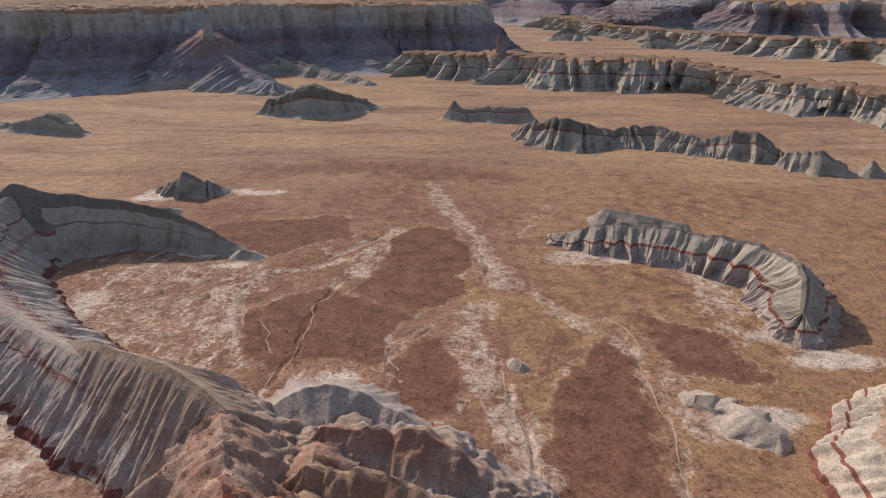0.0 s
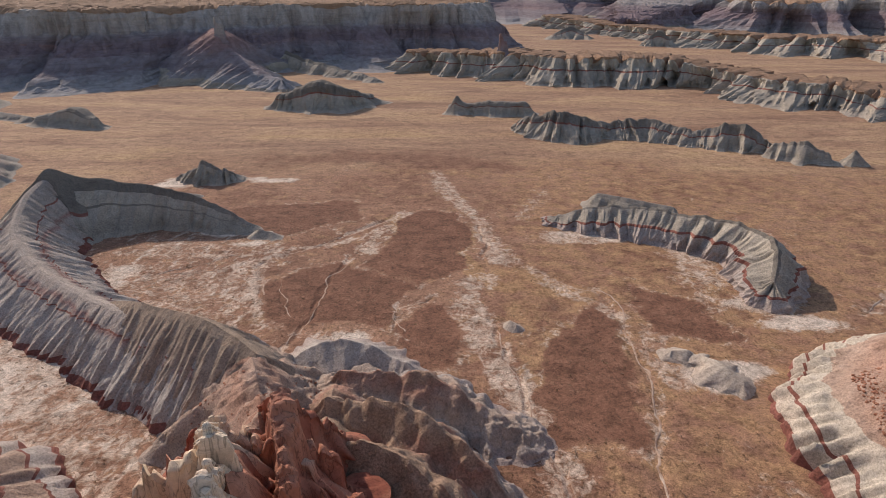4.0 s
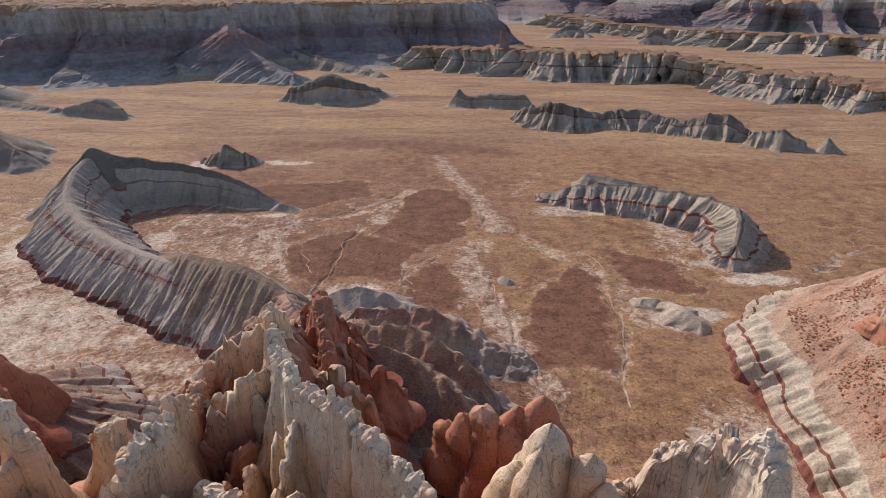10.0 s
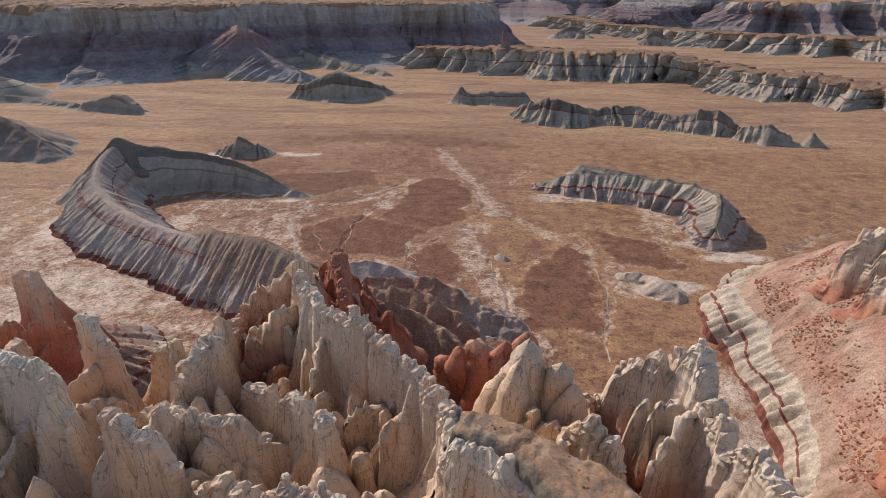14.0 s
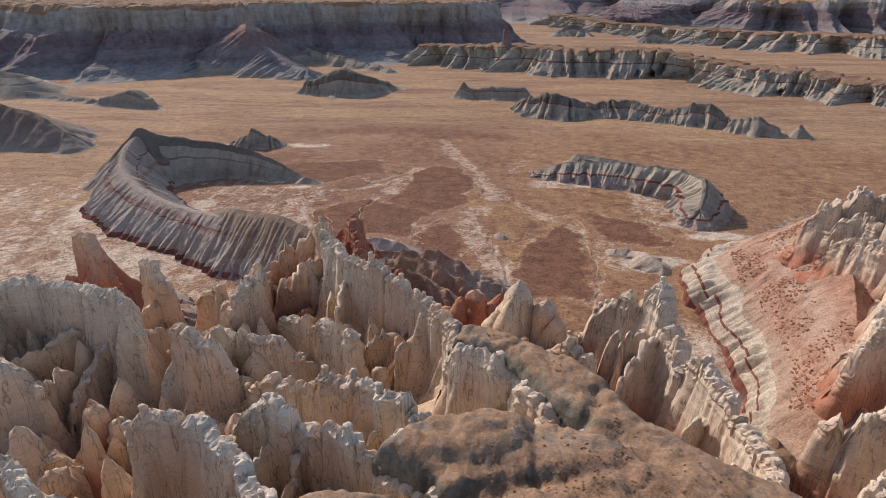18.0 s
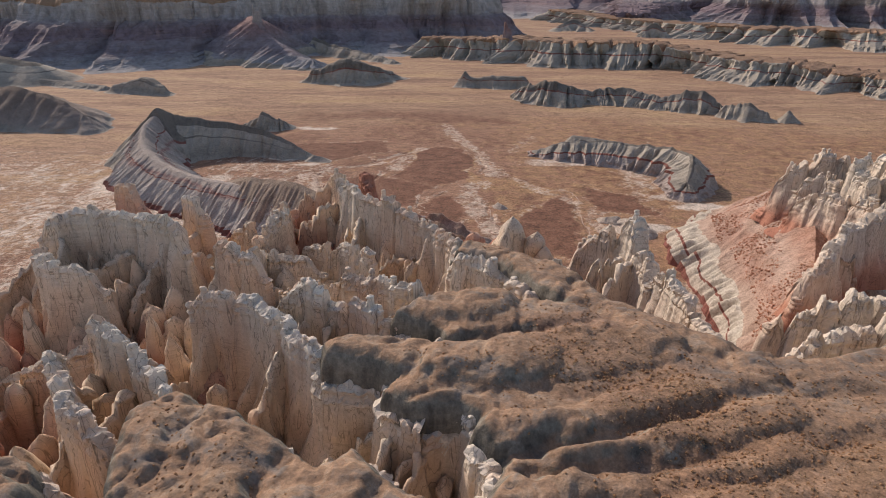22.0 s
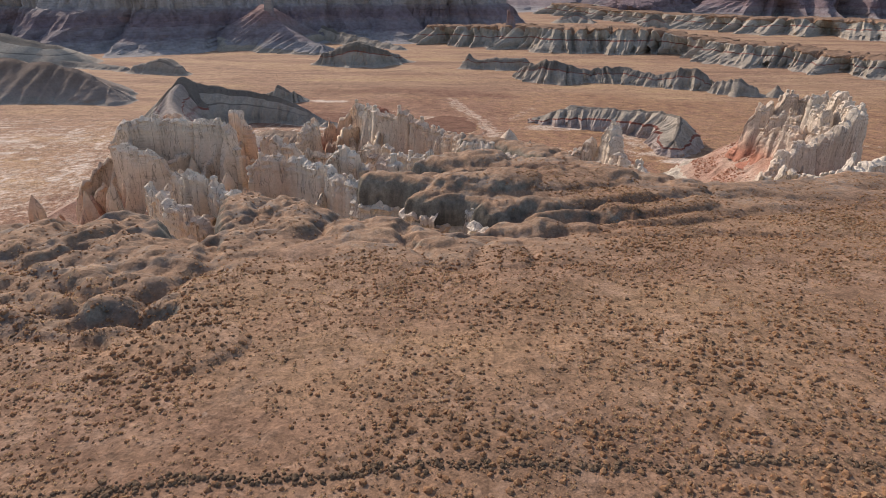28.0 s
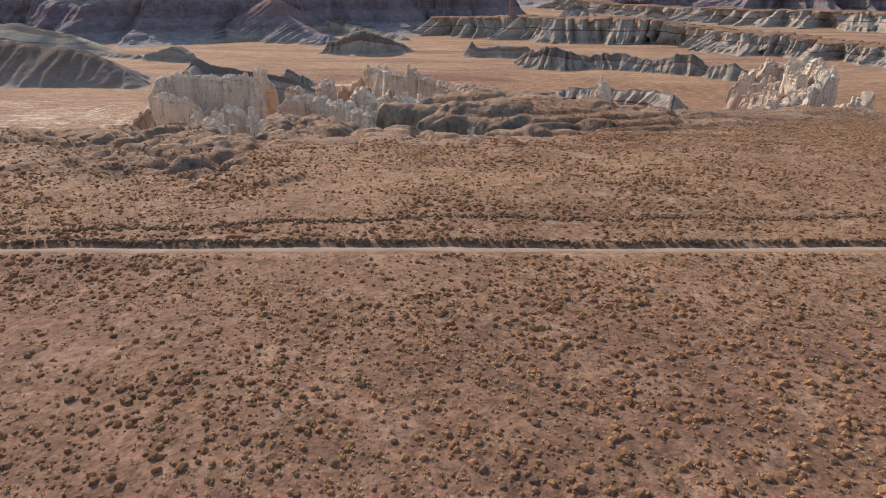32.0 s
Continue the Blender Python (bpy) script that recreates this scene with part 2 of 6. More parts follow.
def ground_material():
    k = Mat("desert_ground")
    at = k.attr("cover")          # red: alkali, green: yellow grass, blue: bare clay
    big = k.noise(60, 4, 0.6)
    mid = k.noise(9, 5, 0.65)
    fine = k.noise(1.1, 6, 0.7)
    soil = k.ramp(big, [(0.36, (0.23, 0.118, 0.075)), (0.5, (0.28, 0.15, 0.097)), (0.64, (0.325, 0.185, 0.12))])
    soil = k.mix(k.ramp(mid, [(0.45, 0.0), (0.65, 0.6)]), soil, (0.31, 0.175, 0.11))
    sand = k.t.nodes.new("ShaderNodeAttribute")
    sand.attribute_name = "sand"
    soil = k.mix(k.math('MULTIPLY', k.math('SUBTRACT', k.math('ADD', sand.outputs["Fac"], k.ramp(mid, [(0.3, 0.0), (0.7, 1.0)])), 0.55), 1.6, True), soil, k.ramp(mid, [(0.3, (0.30, 0.165, 0.085)), (0.7, (0.40, 0.24, 0.13))]))
    isle = k.t.nodes.new("ShaderNodeAttribute")
    isle.attribute_name = "isle"
    soil = k.mix(isle.outputs["Fac"], soil, k.ramp(mid, [(0.3, (0.155, 0.073, 0.047)), (0.5, (0.20, 0.098, 0.062)), (0.7, (0.235, 0.12, 0.077))]))
    far = k.noise(45, 6, 0.7, (0.3, 1.2, 1), distort=0.6)
    tan = k.ramp(far, [(0.36, (0.25, 0.145, 0.095)), (0.45, (0.34, 0.21, 0.135)), (0.55, (0.43, 0.275, 0.165)), (0.66, (0.47, 0.31, 0.165))])
    c = k.mix(at[1], soil, tan)
    up = k.math('GREATER_THAN', k.axis(2), -20.0)
    c = k.mix(k.math('MULTIPLY', up, 0.75), c, k.mix(at[1], (0.20, 0.117, 0.079), (0.295, 0.18, 0.103)))
    bare = k.ramp(k.noise(4.5, 5, 0.7, distort=0.5), [(0.5, 0.0), (0.62, 0.5)])
    c = k.mix(k.math('MULTIPLY', up, bare), c, (0.355, 0.232, 0.16))
    alk = k.ramp(mid, [(0.3, (0.43, 0.30, 0.215)), (0.7, (0.60, 0.475, 0.375))])
    alk = k.mix(k.ramp(at[0], [(0.62, 0.0), (0.95, 1.0)]), alk, (0.63, 0.52, 0.42))
    net = k.noise(4.0, 7, 0.72, distort=1.0)
    c = k.mix(k.math('MULTIPLY', k.math('SUBTRACT', k.math('ADD', at[0], k.ramp(net, [(0.28, 0.0), (0.72, 1.0)])), 0.88), 3.0, True), c, alk)
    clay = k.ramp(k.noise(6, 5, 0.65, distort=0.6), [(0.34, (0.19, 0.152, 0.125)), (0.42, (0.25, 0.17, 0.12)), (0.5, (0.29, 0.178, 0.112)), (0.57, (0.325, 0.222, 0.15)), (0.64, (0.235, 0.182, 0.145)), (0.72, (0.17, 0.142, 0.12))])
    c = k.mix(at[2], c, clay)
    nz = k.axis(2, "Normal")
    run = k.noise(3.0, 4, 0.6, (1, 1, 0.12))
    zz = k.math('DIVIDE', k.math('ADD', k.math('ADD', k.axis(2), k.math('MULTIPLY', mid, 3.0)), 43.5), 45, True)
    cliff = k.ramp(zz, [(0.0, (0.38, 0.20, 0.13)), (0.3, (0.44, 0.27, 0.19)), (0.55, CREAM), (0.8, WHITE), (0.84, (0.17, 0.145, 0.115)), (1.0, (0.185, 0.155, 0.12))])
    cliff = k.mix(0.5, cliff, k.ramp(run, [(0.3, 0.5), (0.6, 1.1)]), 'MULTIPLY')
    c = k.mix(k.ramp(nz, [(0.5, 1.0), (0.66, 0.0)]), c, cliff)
    # steep rim sides: dark grey clay, its tone also standing in for their shade
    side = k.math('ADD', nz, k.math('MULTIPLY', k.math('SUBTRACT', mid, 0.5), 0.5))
    shaded_rind = k.ramp(run, [(0.36, (0.10, 0.087, 0.07)), (0.5, (0.18, 0.155, 0.122)), (0.64, (0.25, 0.215, 0.168))])
    c = k.mix(k.math('MULTIPLY', k.math('MULTIPLY', up, k.math('GREATER_THAN', k.axis(2), -8.0)), k.ramp(side, [(0.62, 1.0), (0.80, 0.0)])), c, shaded_rind)
    coarse = k.math('SUBTRACT', k.math('SUBTRACT', 0.7, k.math('MULTIPLY', up, 0.2)), k.math('MULTIPLY', at[2], 0.28))
    tiny = k.noise(0.42, 3, 0.7)
    c = k.mix(coarse, c, k.ramp(tiny, [(0.38, 0.5), (0.5, 1.0), (0.62, 1.28)]), 'MULTIPLY')
    speck = k.noise(1.7, 3, 0.8)
    c = k.mix(coarse, c, k.ramp(speck, [(0.36, 0.4), (0.44, 0.95), (0.65, 1.2)]), 'MULTIPLY')
    c = k.mix(0.6, c, k.ramp(fine, [(0.36, 0.55), (0.62, 1.2)]), 'MULTIPLY')
    wide = k.noise(7, 4, 0.7, (0.8, 1.1, 1), distort=0.5)
    c = k.mix(coarse, c, k.ramp(wide, [(0.36, 0.62), (0.48, 0.98), (0.64, 1.18)]), 'MULTIPLY')
    return k.done(c, [(mid, 1.0, 0.3), (speck, 0.5, 0.4), (fine, 0.3, 0.7)])


m_ground = ground_material()


# ---------------------------------------------------------------- numeric noise
_TABLE = (np.random.RandomState(7).rand(65536) * 2 - 1).astype(np.float32)


def _hash(ix, iy, iz, seed):
    return _TABLE[(ix * 73856093 ^ iy * 19349663 ^ (iz + seed * 131) * 83492791) & 65535]


def _ease(f):
    return f * f * f * (f * (f * 6 - 15) + 10)


def vnoise(x, y, z=0.0, seed=0):
    """Smooth value noise, -1 to 1, for arrays; flat where z is one number."""
    flat = np.ndim(z) == 0
    x, y = np.broadcast_arrays(np.asarray(x, float), np.asarray(y, float))
    ix, iy = np.floor(x), np.floor(y)
    fx, fy = _ease(x - ix), _ease(y - iy)
    ix, iy = ix.astype(np.int64), iy.astype(np.int64)
    if flat:
        iz = int(z)
        lo = _hash(ix, iy, iz, seed) * (1 - fx) + _hash(ix + 1, iy, iz, seed) * fx
        hi = _hash(ix, iy + 1, iz, seed) * (1 - fx) + _hash(ix + 1, iy + 1, iz, seed) * fx
        return lo * (1 - fy) + hi * fy
    iz = np.floor(z)
    fz = _ease(z - iz)
    iz = iz.astype(np.int64)
    out = 0.0
    for dz in (0, 1):
        lo = _hash(ix, iy, iz + dz, seed) * (1 - fx) + _hash(ix + 1, iy, iz + dz, seed) * fx
        hi = _hash(ix, iy + 1, iz + dz, seed) * (1 - fx) + _hash(ix + 1, iy + 1, iz + dz, seed) * fx
        out = out + (lo * (1 - fy) + hi * fy) * (fz if dz else 1 - fz)
    return out


def fbm(x, y, z=0.0, octaves=4, seed=0, gain=0.5):
    a, s, out, tot = 1.0, 1.0, 0.0, 0.0
    for i in range(octaves):
        out = out + a * vnoise(np.asarray(x) * s, np.asarray(y) * s, np.asarray(z) * s, seed + i * 17)
        tot += a
        a *= gain
        s *= 2.03
    return out / tot


def smooth(a, b, v):
    t = np.clip((v - a) / (b - a), 0, 1)
    return t * t * (3 - 2 * t)


def seg_dist(px, py, pts):
    """Least distance from points to a polyline, and the fraction along it."""
    best = np.full(np.shape(px), 1e9)
    frac = np.zeros(np.shape(px))
    n = len(pts) - 1
    for i in range(n):
        (ax, ay), (bx, by) = pts[i][:2], pts[i + 1][:2]
        dx, dy = bx - ax, by - ay
        t = np.clip(((px - ax) * dx + (py - ay) * dy) / (dx * dx + dy * dy + 1e-9), 0, 1)
        d = np.hypot(px - ax - t * dx, py - ay - t * dy)
        hit = d < best
        best = np.where(hit, d, best)
        frac = np.where(hit, (i + t) / n, frac)
    return best, frac


def inside(px, py, poly):
    res = np.zeros(np.shape(px), bool)
    j = len(poly) - 1
    for i in range(len(poly)):
        (xi, yi), (xj, yj) = poly[i], poly[j]
        if yi != yj:
            res ^= ((yi > py) != (yj > py)) & (px < (xj - xi) * (py - yi) / (yj - yi) + xi)
        j = i
    return res


def mesh_from(name, verts, faces, mat, smooth_shade=True):
    """A mesh from numpy arrays; faces is an (n, 3) or (n, 4) array."""
    me = bpy.data.meshes.new(name)
    k = faces.shape[1]
    me.vertices.add(len(verts))
    me.vertices.foreach_set("co", np.asarray(verts, np.float32).ravel())
    me.loops.add(faces.size)
    me.loops.foreach_set("vertex_index", faces.astype(np.int32).ravel())
    me.polygons.add(len(faces))
    me.polygons.foreach_set("loop_start", np.arange(0, faces.size, k, dtype=np.int32))
    me.update(calc_edges=True)
    me.polygons.foreach_set("use_smooth", np.full(len(faces), smooth_shade))
    me.materials.append(mat)
    me.validate()
    return me


def empty(name, at):
    ob = new(name)
    ob.location = at
    return ob


def part(name, me, parent, label=""):
    ob = new(name, me)
    if parent is not None:
        ob.parent = parent
        ob.matrix_parent_inverse = Matrix.Translation(parent.location).inverted()
    if label:
        tagged(ob, label)
    return ob


# ---------------------------------------------------------------- ground
FLOOR = -71.0
RIM = [(-700, -150), (-150, -104), (-90, -100), (-66, -96), (-58, -91), (-51.5, -92), (-47.5, -97), (-43.5, -103.5), (-39.5, -105), (-37.5, -101), (-39.5, -95), (-41.5, -89),
       (-44, -82), (-38, -77), (-30, -81), (-21, -87), (-15, -92), (-11, -88), (-3, -96), (6, -96), (9, -90), (7, -86.5), (5, -84.5), (6.5, -80.5), (3, -78), (-1.5, -79), (-5, -77.5), (-8.5, -75), (-6, -71.5), (-10, -69),
       (-19, -67), (-20, -63), (-14, -60.5), (-6, -61), (2, -63), (0, -58), (-5, -55), (-9, -53), (-6, -48), (0, -45), (8, -44.5), (15, -45.5), (21, -47.5), (23.5, -45.5), (21, -42),
       (18, -36), (15, -30), (13, -25.5), (7, -22.5), (2.5, -20), (4, -15), (10, -14.5), (16, -19), (21, -24), (25, -26.5), (29.5, -33.5), (31.5, -42.5), (38.5, -49.5), (41, -53.5), (47, -57.5), (51, -63), (62, -66), (80, -58), (95, -50), (112, -52), (150, -60),
       (700, -90), (700, -900), (-700, -900)]
# rounded clay lobes along the rim: start, end, radius, height
LOBES = [(-29, -131, -24, -138, 3.2, 2.4), (-42, -129, -56, -123, 2.0, 1.6), (-17, -64.5, 2, -69, 3.6, 2.6), (-6, -52, 8, -50, 4.0, 3.6), (8, -50, 24, -56, 4.6, 3.0), (1, -47.5, 12, -48, 2.4, 1.4), (2, -69, 14, -68, 4.5, 4.6), (14, -68, 34, -62, 5.5, 4.0), (7.5, -84.5, 18, -83, 2.7, 2.6), (18, -83, 37, -76, 2.9, 2.8), (16.5, -89, 32, -86, 2.6, 2.6), (32, -86, 48, -80, 2.8, 2.4),
         (33, -92, 46, -88, 2.4, 2.0), (9.5, -96.5, 17, -95, 2.6, 2.0), (17, -95, 38, -98, 2.4, 1.6), (-5, -97, -1, -104, 2.6, 2.0), (-11.5, -90, -8, -99, 3.2, 2.4), (-17, -91, -17, -98, 2.6, 1.8),
         (-23, -87, -25, -96, 3.4, 2.6), (-31, -82, -28, -90, 3.0, 2.2), (-37.5, -79, -34, -88, 3.2, 2.6), (-42.5, -84, -37, -94, 3.2, 2.8), (-36, -102, -31, -110, 2.6, 2.2),
         (-50.5, -95, -46, -108, 2.4, 2.6), (-56, -94, -53, -106, 3.4, 3.0), (-66, -97, -62, -108, 3.6, 2.2), (-76, -99, -72, -112, 4.0, 2.0), (-88, -101, -84, -112, 4.0, 2.0), (50, -68, 60, -72, 3.0, 1.4),
         (20, -44, 30, -52, 4.0, 1.0), (36, -62, 48, -70, 3.5, 1.2)]
# small ravines that cut back into the plateau: points, half width, depth
RAVINES = [([(-32, -131), (-40, -132), (-52, -127), (-66, -119)], 2.2, 2.4), ([(-36, -137), (-48, -134), (-64, -128)], 1.6, 1.6), ([(-44, -126), (-54, -120), (-66, -113)], 1.6, 1.5), ([(1, -62), (11, -60.5), (26, -58)], 1.6, 2.4), ([(22, -47), (28, -50), (33, -58)], 1.4, 1.6), ([(8, -89), (20, -86.5), (34, -81), (48, -76)], 1.8, 2.6), ([(12, -92), (24, -91), (34, -89), (50, -84)], 1.7, 2.2), ([(4, -99), (16, -99), (32, -95), (48, -92)], 1.4, 1.4),
           ([(-7, -96), (-5, -106), (2, -116), (10, -128)], 1.3, 1.3), ([(-20, -90), (-21, -102), (-26, -112)], 1.3, 1.2), ([(-36, -106), (-32, -116), (-36, -128), (-48, -138)], 1.6, 1.6),
           ([(-52, -94), (-51, -108), (-58, -118)], 1.4, 1.4), ([(-62, -97), (-60, -112), (-72, -122)], 1.4, 1.2), ([(-80, -101), (-78, -116)], 1.5, 1.2), ([(52, -86), (66, -84), (84, -80)], 1.6, 0.9), ([(44, -98), (60, -100), (78, -96)], 1.5, 0.8)]


def plateau(x, y):
    z = np.interp(y, [-900, -210, -160, -143, -121, -110, -104, -98, -90, -80, -60, -48, -30, -18, 30], [14, 5.2, 3.6, 3.0, 1.8, 0.5, -0.2, -1.0, -1.8, -2.4, -2.9, -3.6, -4.8, -5.4, -5.4])
    z = z + 0.5 * fbm(x / 26, y / 26, 0, 4, 5) - 1.5 * smooth(60, 120, x)
    return z


def track_y(x):
    """The middle of the dirt track."""
    return -162.6 + 0.045 * x


def ground_height(x, y):
    warp = fbm(x / 11, y / 11, 0, 3, 9)
    d, _ = seg_dist(x, y, RIM)
    d = np.where(inside(x, y, RIM), -d, d)
    near = smooth(60, 20, np.abs(d))
    d = d + 0.6 * warp * near
    zp = plateau(x, y)
    wx, wy = x + 1.6 * fbm(x / 5, y / 5, 0, 4, 14, 0.65), y + 1.6 * fbm(x / 5, y / 5, 0, 4, 15, 0.65)
    edge = np.abs(d) < 90
    for ax, ay, bx, by, r, h in LOBES:
        box = edge & (x > min(ax, bx) - 9) & (x < max(ax, bx) + 9) & (y > min(ay, by) - 9) & (y < max(ay, by) + 9)
        e, _ = seg_dist(wx[box], wy[box], [(ax, ay), (bx, by)])
        zp[box] += 0.30 * h * np.clip(1 - (e / (r * 1.3)) ** 3, 0, 1) ** 0.55
    for pts, half, deep in RAVINES:
        e, f = seg_dist(wx[edge], wy[edge], pts)
        zp[edge] -= deep * smooth(half + 1.0, half * 0.2, e) * (1 - 0.85 * f)
    zp = zp - 1.3 * smooth(-1.8, 0.3, d)
    west = smooth(-20, -34, x) * smooth(-146, -136, y) * smooth(-60, -40, d)
    folds, creases = np.abs(fbm(wx / 10, wy / 10, 0, 2, 17)), np.abs(fbm(wx / 3.6, wy / 3.6, 0, 2, 16))
    zp = zp + 2.4 * (np.minimum(folds, 0.34) - 0.2) * np.maximum(smooth(-32, -7, d), west) + 1.15 * (np.minimum(creases, 0.34) - 0.18) * np.maximum(smooth(-18, -4, d), 0.8 * west)
    zp = zp + west * smooth(-34, -16, d) * (0.9 * (np.minimum(folds, 0.34) - 0.25) + 0.9 * (np.minimum(creases, 0.34) - 0.2))
    zp = zp - 0.30 * np.abs(vnoise(wx / 0.9 + 2 * fbm(x / 4, y / 4, 0, 2, 19), wy / 3.2, 0, 22)) * smooth(-9, -2, d)
    q = y - track_y(x)
    zp = zp + 0.36 * np.exp(-((q - 1.35) / 0.45) ** 2) * (1 + 0.3 * vnoise(x / 3, 0 * x, 0, 8)) - 0.15 * np.exp(-(q / 1.3) ** 4) + 0.15 * np.exp(-((q + 2.2) / 0.7) ** 2)
    drop = np.interp(d, [0, 0.9, 1.3, 2.2, 9, 20, 45, 75, 100, 130, 5000], [0, 2.8, 10, 22, 29, 33, 45, 59, 67, 69.5, 70])
    flute = 1 + 0.18 * fbm(x / 5, y / 5, 0, 3, 21) * smooth(0, 4, d) * smooth(90, 20, d)
    z = np.where(d > 0, zp - drop * flute, zp)
    low = FLOOR + 0.35 * fbm(x / 40, y / 40, 0, 3, 3)
    t = smooth(70, 125, d)
    z = z * (1 - t) + low * t
    gully = fbm(x / 14, y / 14, 0, 4, 33)
    z = z + smooth(8, 20, d) * smooth(120, 60, d) * 2.5 * (0.4 - 2 * np.abs(gully))
    return z, d


# washes on the valley floor: points and half width
WASHES = [([(46, 226), (62, 213), (71, 210), (75, 195), (73, 178), (73, 161), (74, 149), (72, 135), (66, 112), (62, 90)], 0.9),
          ([(-31, 302), (-43, 289), (-57, 274), (-69, 260), (-81, 250), (-91, 243), (-94, 233), (-89, 221), (-84, 205)], 1.1),
          ([(-50, 250), (-50, 234), (-56, 225), (-57, 213), (-57, 204), (-58, 186), (-63, 167), (-68, 149)], 0.8),
          ([(-6, 205), (-9, 201), (-21, 195), (-21, 183), (-17, 175)], 0.8), ([(19, 285), (22, 270), (22, 256), (18, 244)], 0.7), ([(-171, 232), (-144, 226), (-125, 237), (-104, 250), (-82, 253)], 0.7),
          ([(-79, 221), (-72, 201), (-66, 188)], 0.6), ([(-168, 270), (-131, 247), (-110, 250)], 0.6), ([(180, 190), (215, 215), (260, 225), (320, 220)], 1.0), ([(20, 185), (22, 160), (28, 140), (30, 118), (36, 92)], 0.7)]
# pale salt patches: centre, radii, strength
SALTS = [(98, 146, 16, 13, 0.9), (70, 268, 40, 8, 0.7), (125, 235, 20, 34, 0.62), (150, 268, 40, 22, 0.7), (-175, 372, 34, 22, 1.0), (-135, 372, 20, 8, 0.9), (-120, 280, 34, 10, 0.9), (-40, 172, 17, 8, 0.95),
         (-165, 140, 60, 40, 0.8), (-215, 190, 30, 50, 0.7), (-140, 100, 50, 30, 0.74), (150, 183, 24, 9, 0.9), (95, 60, 20, 40, 0.8), (-240, 110, 50, 60, 0.5), (-190, 362, 20, 12, 1.0), (-120, 372, 26, 7, 0.9),
         (-106, 262, 16, 6, 0.9), (86, 276, 40, 7, 0.85), (160, 250, 20, 26, 0.8), (138, 198, 26, 14, 0.85), (108, 151, 14, 7, 1.0), (-225, 240, 16, 60, 0.9), (-130, 205, 34, 18, 0.55), (-158, 222, 16, 18, 0.85), (-105, 172, 20, 10, 0.7), (28, 180, 8, 6, 0.6)]
# pale streaked corridors between the dark flats: points, half width, strength
STREAKS = [([(-8, 392), (0, 350), (12, 320), (20, 290), (24, 262), (28, 242)], 9, 0.62), ([(20, 222), (10, 205), (14, 185), (15, 165), (22, 145), (30, 122), (36, 95)], 9, 0.66),
           ([(28, 250), (40, 232), (52, 214), (64, 201), (76, 188)], 5, 0.6), ([(-22, 305), (-32, 290), (-40, 270), (-38, 252)], 8, 0.62), ([(-37, 283), (-55, 263), (-85, 256), (-93, 239), (-90, 214), (-76, 178)], 3, 0.7),
           ([(-170, 250), (-130, 246), (-95, 250)], 4, 0.6), ([(-165, 225), (-135, 222), (-105, 232), (-92, 240)], 6, 0.6), ([(-110, 175), (-96, 195), (-88, 215)], 6, 0.62), ([(-130, 195), (-110, 205), (-100, 225)], 5, 0.58),
           ([(-20, 200), (-22, 184), (-16, 168)], 3, 0.6), ([(45, 300), (60, 330), (66, 350)], 7, 0.45), ([(-60, 275), (-70, 300), (-90, 320)], 4, 0.5), ([(86, 180), (80, 160), (84, 140)], 6, 0.55)]
# dark flats of short grass: outlines
FLATS = [[(-29, 290), (-14, 314), (5, 306), (15, 276), (14, 263), (7, 250), (8, 231), (-6, 223), (-12, 214), (-23, 223), (-40, 236), (-30, 256)], [(-20, 178), (-11, 201), (1, 195), (7, 178), (4, 159), (-5, 150), (-17, 160)],
         [(-83, 214), (-68, 234), (-51, 239), (-23, 223), (-13, 212), (-21, 197), (-25, 178), (-39, 182), (-56, 182), (-65, 175), (-79, 193)], [(38, 162), (63, 197), (72, 189), (70, 156), (63, 112), (36, 112), (32, 135)],
         [(-160, 440), (-65, 452), (29, 431), (60, 397), (-10, 397), (-76, 410), (-130, 400)], [(-120, 320), (-60, 330), (-50, 300), (-90, 275), (-150, 300)], [(86, 215), (110, 200), (120, 170), (84, 175)]]
# orange sand beside the dark flats
SANDS = [([(16, 278), (7, 250), (10, 234), (20, 220), (30, 212)], 4.5, 1.0), ([(30, 226), (46, 216), (60, 206)], 13, 0.6), ([(-60, 405), (-20, 400), (20, 392)], 14, 0.5), ([(-30, 300), (-26, 280), (-24, 250)], 5, 0.7), ([(36, 150), (30, 175), (34, 195)], 10, 0.4)]


